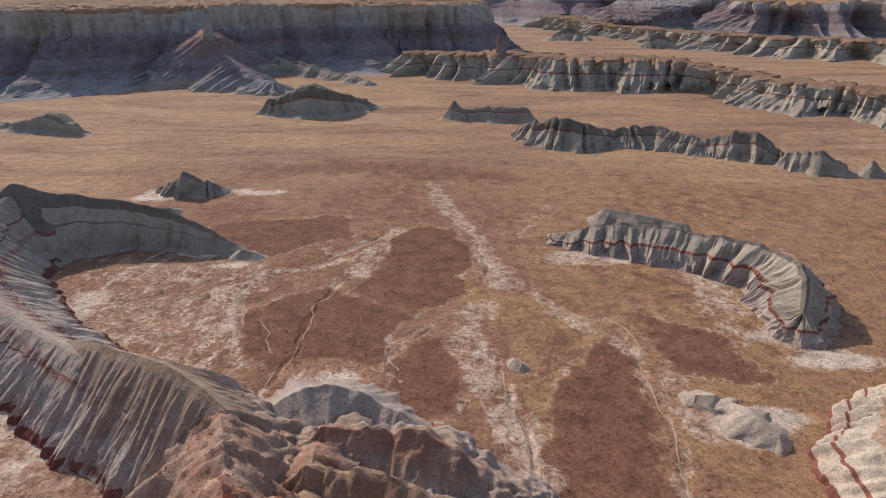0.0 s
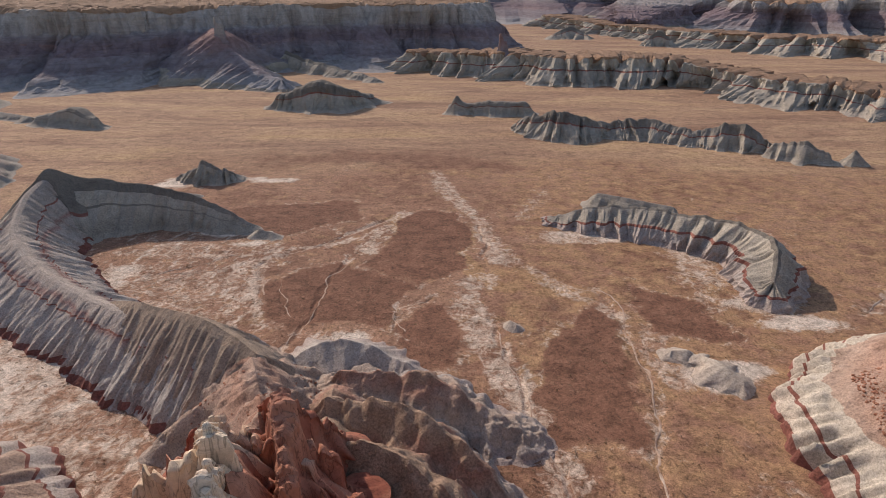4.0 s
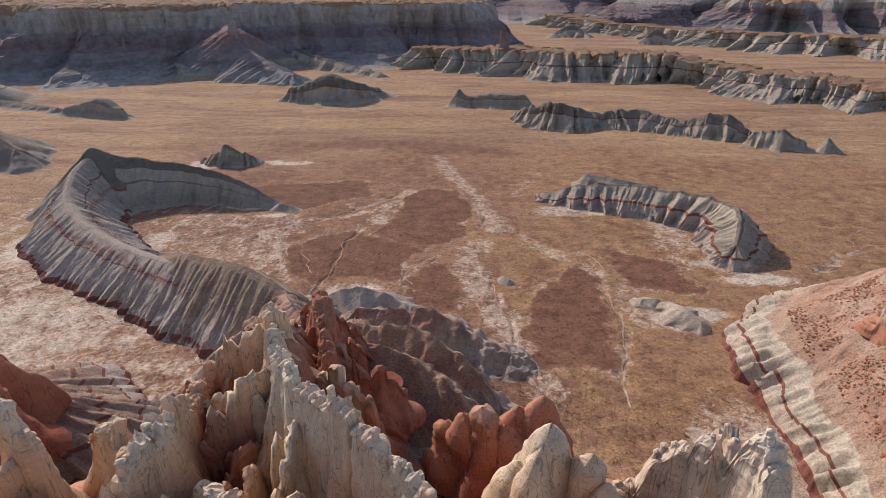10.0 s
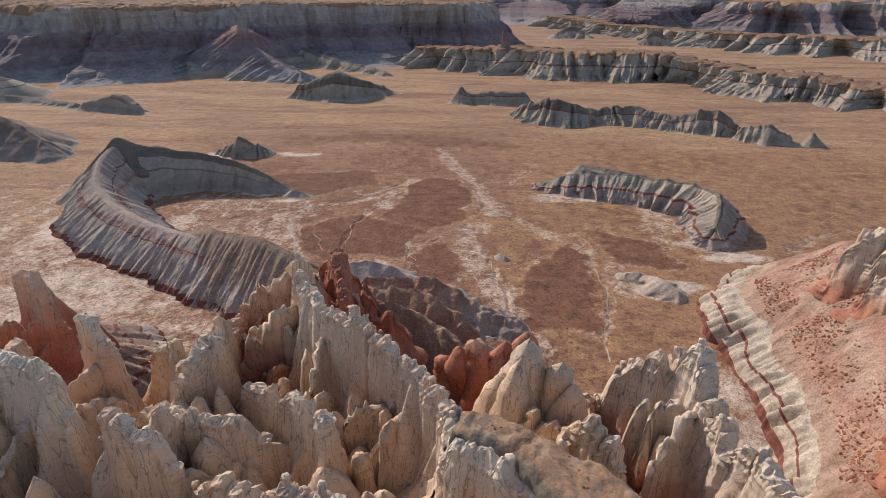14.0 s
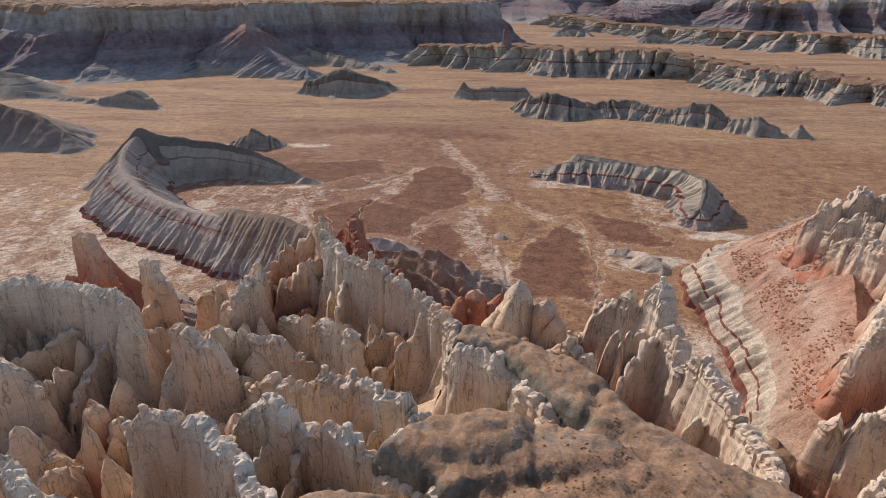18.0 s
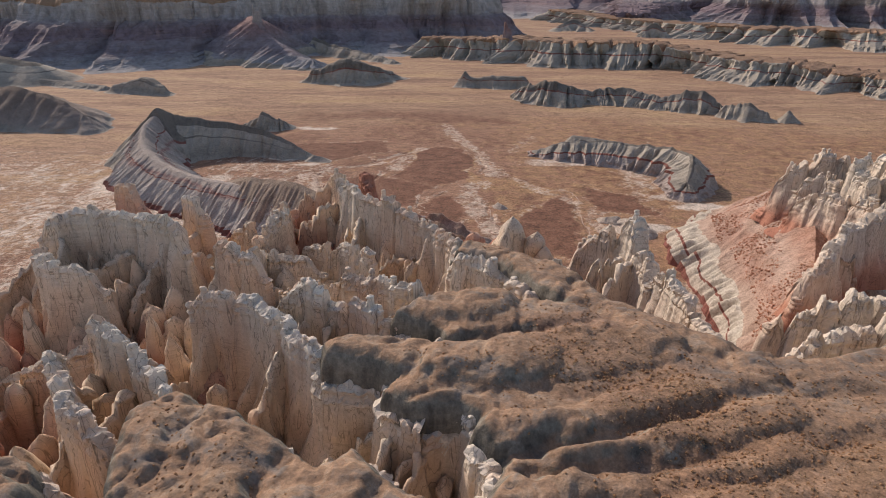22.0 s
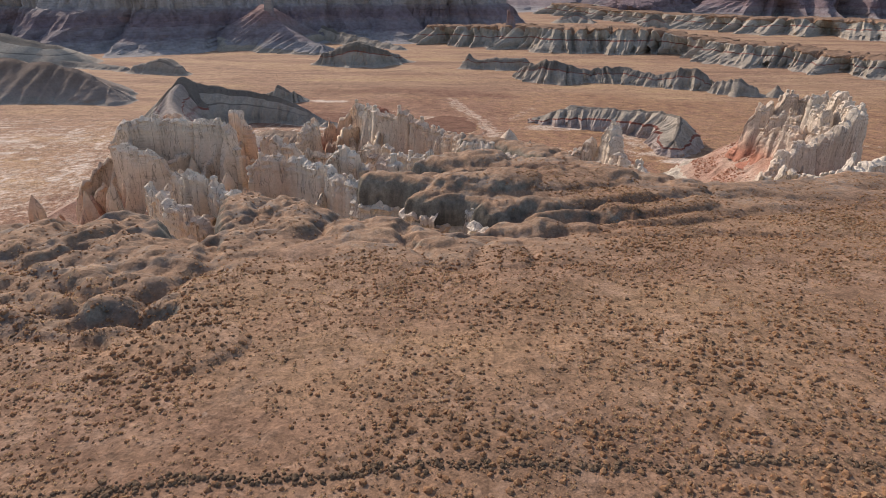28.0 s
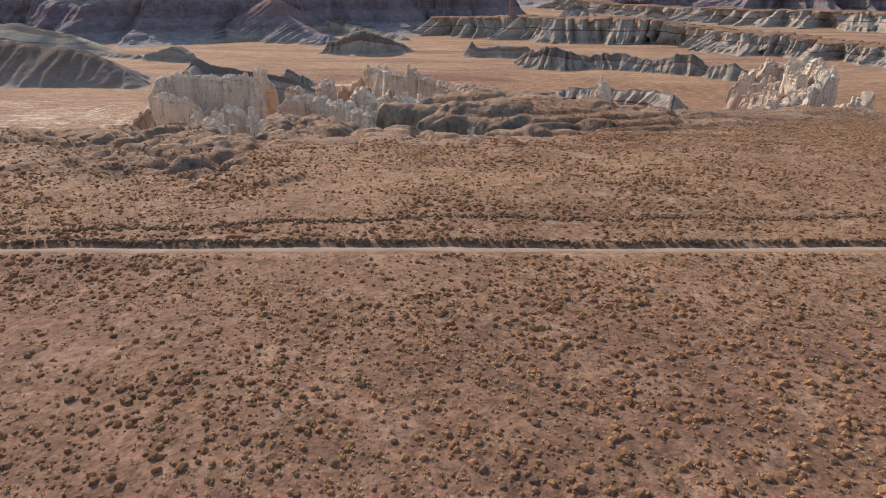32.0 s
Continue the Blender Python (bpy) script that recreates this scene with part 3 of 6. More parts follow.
def ground_cover(x, y, z, d):
    n1, n2 = fbm(x / 9, y / 9, 0, 3, 51), fbm(x / 9, y / 9, 0, 3, 52)
    wob = fbm(x / 16, y / 16, 0, 4, 41)
    lines = smooth(0.10, 0.015, np.abs(fbm(x / 15 + 0.5 * n1, y / 30 + 0.5 * n2, 0, 3, 44)))
    lines2 = smooth(0.09, 0.015, np.abs(fbm(x / 7, y / 15, 0, 2, 45)))
    west = smooth(-40, -110, x) * smooth(330, 240, y)
    alk = 0.06 + 0.28 * wob + (0.10 + 0.30 * west) * lines + (0.06 + 0.22 * west) * lines2 * (wob > -0.25) + 0.32 * west
    sand = np.zeros(np.shape(x))
    for pts, half, much in STREAKS:
        e, _ = seg_dist(x + 4 * n1, y + 4 * n2, pts)
        alk = np.maximum(alk, much * smooth(1.35, 0.35, e / half + 0.45 * wob) * (0.9 + 0.25 * n1))
    isle = np.zeros(np.shape(x))
    for poly in FLATS:
        e, _ = seg_dist(x + 5 * n1, y + 5 * n2, poly + poly[:1])
        e = np.where(inside(x + 5 * n1, y + 5 * n2, poly), -e, e)
        isle = np.maximum(isle, smooth(1.2, -1.2, e) if poly[0][1] < 400 else 0.8 * smooth(14, -14, e + 10 * wob))
        alk = np.where(y < 395, np.maximum(alk, 0.42 * smooth(4.5, 0.5, np.abs(e - 1.5)) * (n2 > -0.15)), alk)
    for pts, half, much in SANDS:
        e, _ = seg_dist(x + 3 * n1, y + 3 * n2, pts)
        sand = np.maximum(sand, much * smooth(1.3, 0.4, e / half + 0.3 * wob))
    for cx, cy, rx, ry, s in SALTS:
        q = np.hypot((x - cx) / rx, (y - cy) / ry) + wob * 0.5
        alk = np.maximum(alk, s * smooth(1.15, 0.45, q) * (0.9 + 0.2 * lines + 0.25 * n1))
    for pts, half in WASHES:
        e, _ = seg_dist(x + 3.2 * n1, y + 3.2 * n2, pts)
        alk = np.maximum(alk, (0.42 + 0.4 * wob) * smooth(5, 1.0, e))
    alk = alk * smooth(60, 85, d) * smooth(560, 400, y + 0.2 * np.abs(x))
    yellow = smooth(392, 452, y + 0.10 * np.abs(x) + 45 * fbm(x / 120, y / 40, 0, 4, 61))
    yellow = np.maximum(yellow, smooth(-190, -260, x + 30 * fbm(x / 60, y / 60, 0, 3, 63)) * smooth(60, 110, y) * 0.9)
    yellow = yellow * (0.75 + 0.35 * fbm(x / 70, y / 22, 0, 4, 65))
    yellow = np.where(y < -60, 0.45 * smooth(-172, -160, y + 0.05 * x) + 0.55 * fbm(x / 30, y / 14, 0, 4, 66) + 0.1, yellow)
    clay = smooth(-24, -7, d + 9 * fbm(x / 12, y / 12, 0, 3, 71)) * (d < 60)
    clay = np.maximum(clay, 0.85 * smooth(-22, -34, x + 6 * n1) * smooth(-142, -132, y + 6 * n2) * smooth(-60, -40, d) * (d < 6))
    alk = alk * (1 - 0.75 * isle)
    sand = np.maximum(sand, 0.35 * smooth(20, 60, x) * smooth(60, 90, d) * (y < 430))
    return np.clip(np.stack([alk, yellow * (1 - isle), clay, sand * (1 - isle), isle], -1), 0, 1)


def axis_lines(cuts):
    out = []
    for (a, b, n) in cuts:
        out.extend(np.linspace(a, b, n, endpoint=False))
    out.append(cuts[-1][1])
    return np.array(out)


gx = axis_lines([(-4500, -800, 14), (-800, -300, 26), (-300, -180, 48), (-180, -76, 88), (-76, 60, 300), (60, 200, 100), (200, 420, 56), (420, 1000, 36), (1000, 4500, 14)])
gy = axis_lines([(-700, -240, 24), (-240, -168, 50), (-168, -140, 56), (-140, -112, 52), (-112, -58, 124), (-58, -10, 80), (-10, 340, 190), (340, 700, 100), (700, 1300, 60), (1300, 4800, 22)])
GX, GY = np.meshgrid(gx, gy)
gz, gd = ground_height(GX.ravel(), GY.ravel())
gwx = GX.ravel() + 3.2 * fbm(GX.ravel() / 9, GY.ravel() / 9, 0, 3, 51)
gwy = GY.ravel() + 3.2 * fbm(GX.ravel() / 9, GY.ravel() / 9, 0, 3, 52)
for pts, half in WASHES:
    e, _ = seg_dist(gwx, gwy, pts)
    gz = gz - 0.6 * smooth(half + 0.8, half * 0.3, e) * smooth(80, 110, gd)
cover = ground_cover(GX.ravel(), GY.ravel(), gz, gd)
nx_, ny_ = len(gx), len(gy)
idx = np.arange(nx_ * ny_).reshape(ny_, nx_)
quads = np.stack([idx[:-1, :-1], idx[:-1, 1:], idx[1:, 1:], idx[1:, :-1]], -1).reshape(-1, 4)
gme = mesh_from("ground", np.stack([GX.ravel(), GY.ravel(), gz], -1), quads, m_ground)
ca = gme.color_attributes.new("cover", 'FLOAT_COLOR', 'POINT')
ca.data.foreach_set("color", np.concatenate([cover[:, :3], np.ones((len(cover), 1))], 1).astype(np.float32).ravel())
ia_ = gme.attributes.new("sand", 'FLOAT', 'POINT')
ia_.data.foreach_set("value", cover[:, 3].astype(np.float32))
ib_ = gme.attributes.new("isle", 'FLOAT', 'POINT')
ib_.data.foreach_set("value", cover[:, 4].astype(np.float32))
ground = tagged(new("ground", gme), "reddish brown desert ground with pale salt washes", "ground", kind="structure")


def height_at(x, y):
    """Ground height by the sheet's own grid."""
    g = gz.reshape(ny_, nx_)
    fx = np.interp(x, gx, np.arange(nx_))
    fy = np.interp(y, gy, np.arange(ny_))
    i, j = np.clip(fx.astype(int), 0, nx_ - 2), np.clip(fy.astype(int), 0, ny_ - 2)
    u, v = fx - i, fy - j
    return (g[j, i] * (1 - u) * (1 - v) + g[j, i + 1] * u * (1 - v) + g[j + 1, i] * (1 - u) * v + g[j + 1, i + 1] * u * v)


# ---------------------------------------------------------------- landforms
BADLAND = [(0, 1), (0.05, 0.985), (0.2, 0.84), (0.4, 0.60), (0.52, 0.42), (0.60, 0.27), (0.78, 0.11), (1.0, 0.0), (1.1, -0.15)]
CLIFF = [(0, 1), (0.47, 0.995), (0.495, 0.975), (0.51, 0.84), (0.55, 0.66), (0.61, 0.5), (0.72, 0.27), (0.86, 0.08), (0.95, 0.0), (1.02, -0.12)]
FLATRIDGE = [(0, 1), (0.22, 0.97), (0.34, 0.86), (0.5, 0.45), (0.66, 0.2), (0.84, 0.06), (1.0, 0.0), (1.1, -0.15)]
RIBBED = [(0, 1), (0.06, 0.98), (0.25, 0.8), (0.5, 0.53), (0.75, 0.25), (0.88, 0.1), (0.94, 0.03), (0.98, -0.05), (1.03, -0.2)]
BLOCK = [(0, 1), (0.3, 0.985), (0.42, 0.93), (0.48, 0.7), (0.55, 0.4), (0.7, 0.15), (1.0, 0.0), (1.15, -0.2)]
MESA = [(0, 1), (0.5, 1.0), (0.56, 0.985), (0.585, 0.88), (0.60, 0.64), (0.66, 0.56), (0.70, 0.42), (0.8, 0.2), (0.88, 0.12), (0.91, 0.05), (1.0, 0.0), (1.08, -0.1)]
SLOPE = [(0, 1), (0.1, 0.93), (0.3, 0.74), (0.5, 0.53), (0.7, 0.31), (0.85, 0.14), (0.93, 0.05), (1.0, 0.0), (1.08, -0.12)]
TALUS = [(0, 1), (0.15, 0.9), (0.35, 0.7), (0.55, 0.5), (0.75, 0.29), (0.9, 0.13), (0.95, 0.07), (0.975, 0.02), (1.0, -0.05), (1.03, -0.15)]


LEDGED = [(0, 1), (0.05, 0.97), (0.3, 0.74), (0.52, 0.57), (0.60, 0.53), (0.64, 0.49), (0.66, 0.43), (0.73, 0.30), (0.85, 0.11), (0.95, 0.02), (1.0, -0.03), (1.08, -0.15)]
PRISM = [(0, 1), (0.04, 0.975), (0.2, 0.80), (0.45, 0.52), (0.7, 0.26), (0.86, 0.10), (0.94, 0.03), (1.0, -0.03), (1.06, -0.15)]


def curve_through(pts, step):
    """Points every step metres on a smooth curve through pts (any number of columns)."""
    p = np.array(pts, float)
    if len(p) == 1:
        return p
    q = np.vstack([2 * p[0] - p[1], p, 2 * p[-1] - p[-2]])
    out = []
    for i in range(1, len(q) - 2):
        n = max(2, int(np.hypot(*(q[i + 1, :2] - q[i, :2])) / step))
        t = np.linspace(0, 1, n, endpoint=False)[:, None]
        a, b, c, e = q[i - 1], q[i], q[i + 1], q[i + 2]
        out.append(0.5 * (2 * b + (c - a) * t + (2 * a - 5 * b + 4 * c - e) * t ** 2 + (3 * b - a - 3 * c + e) * t ** 3))
    out.append(p[-1:])
    return np.vstack(out)


SKINS = {}


def landform(name, label, category, spine, base, prof, mats, step=1.5, rows=26, ribs=(7, 0.3), flute=(3, 0.0), rough=0.5, jag=(0, 1),
             spires=(0, 0, 0), ledge=0.0, seed=1, lumps=(10, 0), cut=0.0, ribz=0.0, crisp=False):
    """A ridge, fin or mesa that stands on the ground round a spine of (x, y, top, half width). mats: (from, to, part name, material)
    by the share of its height. ribs: length and strength of the spurs; flute: of the upright grooves; jag: height and length of
    the teeth on its crest; spires: how many, height and width of points on the crest."""
    rnd = np.random.RandomState(seed)
    crisp = crisp or category in ("escarpment", "mesa", "butte") or (category in ("ridge", "cone") and spine[0][1] > 280)
    step, rows = step * 1.2, int(rows * 0.88)
    sp = curve_through(spine, step)
    n = len(sp)
    tan = np.gradient(sp[:, :2], axis=0) if n > 1 else np.array([[1.0, 0.0]])
    tan /= np.linalg.norm(tan, axis=1)[:, None] + 1e-9
    nor = np.stack([-tan[:, 1], tan[:, 0]], 1)
    top = sp[:, 2].copy()
    arc = np.concatenate([[0], np.cumsum(np.hypot(*np.diff(sp[:, :2], axis=0).T))]) if n > 1 else np.zeros(1)
    if jag[0]:
        top += jag[0] * fbm(arc / jag[1], seed * 3.1, 0, 3, seed)
    for _ in range(spires[0]):
        at, hh, ww = rnd.uniform(0, arc[-1]), spires[1] * rnd.uniform(0.4, 1), spires[2] * rnd.uniform(0.6, 1.3)
        top += hh * np.clip(1.15 - np.abs(arc - at) / ww, 0, 1) ** 0.7
    # loop round the spine
    fan = max(6, int(math.pi * sp[-1, 3] / step / 1.5))
    fan2 = max(6, int(math.pi * sp[0, 3] / step / 1.5))
    ia = np.concatenate([np.arange(n), np.full(fan, n - 1), np.arange(n)[::-1], np.full(fan2, 0)])
    th = lambda v, k: np.linspace(0, math.pi, k + 2)[1:-1]
    def turn(v, a):
        return np.stack([v[0] * np.cos(a) + v[1] * np.sin(a), -v[0] * np.sin(a) + v[1] * np.cos(a)], 1)
    out = np.vstack([nor, turn(nor[-1], th(0, fan)), -nor[::-1], turn(-nor[0], th(0, fan2))])
    # rings
    pr = np.array(prof, float)
    hw, hh = float(np.mean(sp[:, 3])), float(np.mean(top) - base)
    leg = np.hypot(np.diff(pr[:, 0]) * hw, np.diff(pr[:, 1]) * hh)
    cum = np.concatenate([[0], np.cumsum(leg)])
    edges = np.interp([-m[1] for m in mats if 0 < m[1] < 0.99], -pr[:, 1], cum)
    keep = np.unique(np.round(np.concatenate([np.linspace(0, cum[-1], rows), cum, edges]), 3))
    S, Hh = np.interp(keep, cum, pr[:, 0]), np.interp(keep, cum, pr[:, 1])
    c = sp[ia]
    R, L = len(S), len(ia)
    cx, cy = c[:, 0][None, :], c[:, 1][None, :]
    w, tp = c[:, 3][None, :], top[ia][None, :]
    ox, oy = out[:, 0][None, :], out[:, 1][None, :]
    fx, fy = cx + ox * w * 0.7, cy + oy * w * 0.7
    la = np.concatenate([[0], np.cumsum(np.hypot(np.diff(fx[0]), np.diff(fy[0])))])[None, :]
    slide = 0.03 * vnoise(la / (2.2 * ribs[0]), seed * 1.3, 0, seed + 40) + 0.012 * vnoise(la / (0.6 * ribs[0]), seed * 0.7, 0, seed + 41)
    q0 = keep[:, None] + cum[-1] * slide * np.sin(math.pi * keep / cum[-1])[:, None] * 1.3
    s, h = np.interp(q0, cum, pr[:, 0]), np.interp(q0, cum, pr[:, 1])
    lu = la / ribs[0] + 0.25 * vnoise(la / ribs[0] / 3, h * 2.5, 0, seed + 10)
    rib = 1.5 * vnoise(lu, h * 0.5, 0, seed + 11) + 0.6 * vnoise(lu * 2.7, h * 0.8, 0, seed + 12)
    wide = 1 + 0.25 * fbm(fx / (ribs[0] * 4), fy / (ribs[0] * 4), 0, 2, seed + 13)
    z = base + (tp - base) * h
    hc = np.clip(h, 0, 1)
    wt = np.where(hc > 0.5, (1 - hc) * 2, 1.0) ** 0.7
    lat = w * s * (wide + ribs[1] * rib * wt)
    x, y = cx + ox * lat, cy + oy * lat
    if flute[1]:
        fl = flute[0]
        fu = la / fl + 0.35 * vnoise(la / fl / 2.5, z / (fl * 3), 0, seed + 26)
        ph = fu * 0.55 + 0.55 * vnoise(fu / 1.8, h * 0.6, 0, seed + 14)
        tooth = 1 - 4 * np.abs(ph - np.floor(ph) - 0.5)
        g = -0.95 * tooth * (0.75 + 0.5 * vnoise(fu / 2.5, seed * 1.9, 0, seed + 27)) + 0.3 * (0.8 - 2.4 * np.abs(vnoise(fu * 2.3, h * 1.6, 0, seed + 24))) + 0.22 * (0.8 - 2.4 * np.abs(vnoise(fu * 5.3, h * 2.5, 0, seed + 29))) + 0.25 * fbm(x / fl * 2, y / fl * 2, z / fl, 2, seed + 15)
        if ribz:
            z = z + ribz * g * smooth(0.36, 0.22, h) * smooth(-0.03, 0.05, h)
        if cut:
            z = z - cut * np.clip(-g, 0, 1.2) * smooth(0.12, 0.4, s) * smooth(0.35, 0.85, h)
        d = (0.15 + 0.85 * smooth(0.42, 0.25, h) if ribz else 0.45 + 0.8 * (1 - hc)) * flute[1] * g * smooth(0.0, 0.22, s) * smooth(-0.1, 0.12, h)
        x, y = x + ox * d, y + oy * d
    if ledge:
        d = ledge * vnoise(0 * x + seed, x / 60, z / 1.5, seed + 16) * smooth(0.05, 0.25, s)
        x, y = x + ox * d, y + oy * d
    if lumps[1]:
        q1 = fbm(x / lumps[0], y / lumps[0], 0, 4, seed + 30)
        z = z + lumps[1] * (0.6 - 2.2 * np.abs(q1)) * smooth(0.02, 0.25, h)
    z = z + rough * fbm(x / 4, y / 4, z / 4, 3, seed + 18) * (h > 0.02)
    x = x + rough * 0.7 * fbm(x / 3, y / 3, z / 3, 3, seed + 19)
    verts = np.stack([x, y, z], -1).reshape(-1, 3)
    idv = np.arange(R * L).reshape(R, L)
    a, b = idv[:-1], idv[1:]
    q = np.stack([a, b, np.roll(b, -1, 1), np.roll(a, -1, 1)], -1)
    hm = ((Hh[:-1] + Hh[1:]) / 2)[:, None] + 0 * la
    mid = len(sp) // 2
    thing = empty(name, (float(sp[mid, 0]), float(sp[mid, 1]), base))
    owner = np.searchsorted([m[1] for m in mats], hm, side="right").clip(0, len(mats) - 1)
    for k, (lo, hi, pname, mat) in enumerate(mats):
        f = q[owner == k].reshape(-1, 4)
        if not len(f):
            continue
        used, inv = np.unique(f, return_inverse=True)
        part(pname, mesh_from(pname, verts[used], inv.reshape(-1, 4), mat, not crisp), thing)
    tagged(thing, label, category)
    SKINS[thing.name] = (verts, q.reshape(-1, 4))
    return thing
m_toe = rock("pale_ribbed_clay", -72, -40, [(0.0, (0.46, 0.37, 0.30)), (0.3, (0.53, 0.465, 0.38)), (0.6, (0.50, 0.42, 0.34)), (1.0, (0.50, 0.38, 0.29))], 3, 0.45, 0.5, 0.3, bed=0.12)
# ---------------------------------------------------------------- valley ridges and buttes
greys = [(-1, 0.425, "lower_slope", m_rose), (0.425, 0.525, "red_band", m_band), (0.525, 0.93, "upper_slope", m_grey), (0.93, 2, "crest", m_dark)]
plain = [(-1, 0.22, "foot_slope", m_grey), (0.22, 0.8, "slope", m_grey), (0.8, 2, "crest", m_dark)]
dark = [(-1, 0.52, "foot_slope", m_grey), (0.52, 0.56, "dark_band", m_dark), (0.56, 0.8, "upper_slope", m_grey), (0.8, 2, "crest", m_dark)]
capped = [(-1, 0.62, "slope", m_grey), (0.64, 0.68, "red_band", m_band), (0.68, 2, "crest", m_dark)]
mesas = [(-1, 0.42, "talus_foot", m_mesa_low), (0.42, 0.985, "cliff", m_mesa_top), (0.985, 2, "flat_top", m_flat)]
scarp = [(-1, 0.5, "slope", m_grey), (0.5, 0.55, "red_band", m_band), (0.55, 0.95, "upper_slope", m_grey), (0.95, 2, "flat_top", m_flat)]

landform("badland_ridge", "grey ribbed clay ridge with two dark red bands", "ridge",
         [(66, 293, -66, 10), (84, 289, -59.5, 14), (108, 282, -57, 17), (130, 267, -55.5, 19), (147, 252, -53.5, 20), (155, 232, -52.5, 21), (151, 214, -54, 19), (145, 202, -61, 12)],
         FLOOR, LEDGED, greys, 0.6, 54, (11, 0.08), (6.5, 3.0), 0.25, (1.6, 6), seed=3, cut=1.4, crisp=True)
landform("badland_ridge", "low pale clay ridge behind the banded ridge", "ridge", [(96, 322, -63, 8), (112, 312, -63, 10), (135, 300, -64, 9)], FLOOR, BADLAND, plain, 1.2, 20, (6, 0.3), (3, 0.4), 0.3, seed=4)
landform("badland_ridge", "long curving grey ridge with ribbed flank and red bands", "ridge",
         [(-66, 132, -50, 22), (-90, 143, -50, 25), (-117, 158, -51, 26), (-150, 180, -54, 25), (-185, 206, -53, 25), (-208, 232, -49, 26), (-220, 262, -43, 28), (-221, 283, -39, 28)],
         FLOOR, RIBBED, [(-1, 0.11, "red_foot", m_band), (0.11, 0.71, "ribbed_flank", m_rose), (0.71, 0.735, "red_band", m_band), (0.735, 2, "crest", m_rose)], 0.7, 44, (9, 0.05), (3.9, 1.9), 0.25, (0.8, 12), seed=5, crisp=True)
m_rill = rock("tan_rilled_clay", -72, -44, [(0.0, (0.40, 0.31, 0.25)), (0.5, (0.40, 0.305, 0.235)), (1.0, (0.37, 0.275, 0.20))], 3, 0.5, 0.9, 0.4, bed=0.1)
landform("badland_ridge", "tan clay hill with fine rills at the ridge end", "hill", [(-128, 168, -52, 16), (-112, 158, -47, 23), (-92, 148, -45, 27), (-74, 138, -45.5, 26), (-60, 128, -49, 20)], FLOOR, SLOPE, [(-1, 0.3, "foot", m_rose), (0.3, 2, "rilled_slope", m_rill)], 0.6, 44, (9, 0.06), (2.6, 1.1), 0.25, (1, 9), seed=91, crisp=True)
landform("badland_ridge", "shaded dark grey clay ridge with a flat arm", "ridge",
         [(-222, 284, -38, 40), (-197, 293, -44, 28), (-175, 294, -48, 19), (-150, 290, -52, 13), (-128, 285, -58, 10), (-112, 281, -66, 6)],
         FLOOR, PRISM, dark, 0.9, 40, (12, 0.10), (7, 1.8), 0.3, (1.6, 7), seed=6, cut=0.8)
landform("knoll", "dark grey clay knoll in white salt", "knoll", [(-190, 375, -67, 7), (-180, 372, -60.5, 9), (-170, 370, -58, 10), (-160, 370, -59.5, 9), (-150, 373, -65, 7)], FLOOR, PRISM, plain, 0.8, 30, (6, 0.15), (4, 2.2), 0.4, (4.5, 5), seed=7, cut=2, crisp=True)
landform("hill", "dark grey clay peak at the ridge bend", "hill", [(-226, 276, -42, 30), (-221, 284, -35.5, 32), (-214, 290, -40, 30)], FLOOR, SLOPE, [(-1, 0.35, "grey_foot", m_grey), (0.35, 0.40, "dark_band", m_band), (0.40, 2, "peak", m_dark)], 1.0, 30, (9, 0.12), (4, 0.9), 0.3, seed=76)
landform("knoll", "small dark clay knoll on salt flat", "knoll", [(-182, 330, -65, 8), (-168, 332, -66.5, 9)], FLOOR, PRISM, plain, 1.5, 12, (6, 0.3), seed=8)
landform("knoll", "small dark clay knoll on salt flat", "knoll", [(-104, 273, -67, 6), (-97, 272, -68, 5)], FLOOR, PRISM, plain, 1.2, 12, (4, 0.3), seed=9)
landform("clay_cone", "small pale grey clay cone on red flat", "cone", [(27, 180, -68.2, 4.0), (29.2, 177.6, -68.8, 3.6)], FLOOR, PRISM, [(-1, 0.5, "foot", m_toe), (0.5, 2, "peak", m_toe)], 0.4, 16, (3, 0.1), (1.5, 0.25), 0.15, seed=10)
landform("knoll", "pale grey clay hump on salt patch", "knoll", [(86, 159, -68.4, 5), (92, 158, -67.6, 5.5)], FLOOR, PRISM, [(-1, 0.4, "foot", m_toe), (0.4, 2, "crest", m_toe)], 0.6, 14, (4, 0.2), (2, 0.2), 0.2, seed=11)
landform("knoll", "pale grey clay ridge on salt patch", "knoll", [(95, 155, -67.5, 6), (99, 147, -65.5, 8.5), (104, 139, -67.5, 6)], FLOOR, PRISM, [(-1, 0.4, "foot", m_toe), (0.4, 2, "crest", m_toe)], 0.6, 18, (4, 0.3), (2, 0.3), 0.2, seed=12)
landform("badland_ridge", "grey clay ridge with a pointed end spire", "ridge", [(6, 602, -64, 10), (11, 600, -54, 9), (20, 598, -60, 12), (49, 594, -57, 16), (79, 588, -57, 15)], FLOOR, FLATRIDGE, capped, 1.5, 20, (8, 0.3), (4, 0.6), 0.5, (2, 10), seed=13)
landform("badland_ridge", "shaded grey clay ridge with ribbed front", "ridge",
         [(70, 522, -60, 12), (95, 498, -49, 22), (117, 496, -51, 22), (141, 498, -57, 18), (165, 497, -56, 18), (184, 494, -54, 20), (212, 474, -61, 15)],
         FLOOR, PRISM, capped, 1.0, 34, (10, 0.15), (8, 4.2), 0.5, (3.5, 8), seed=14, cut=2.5)
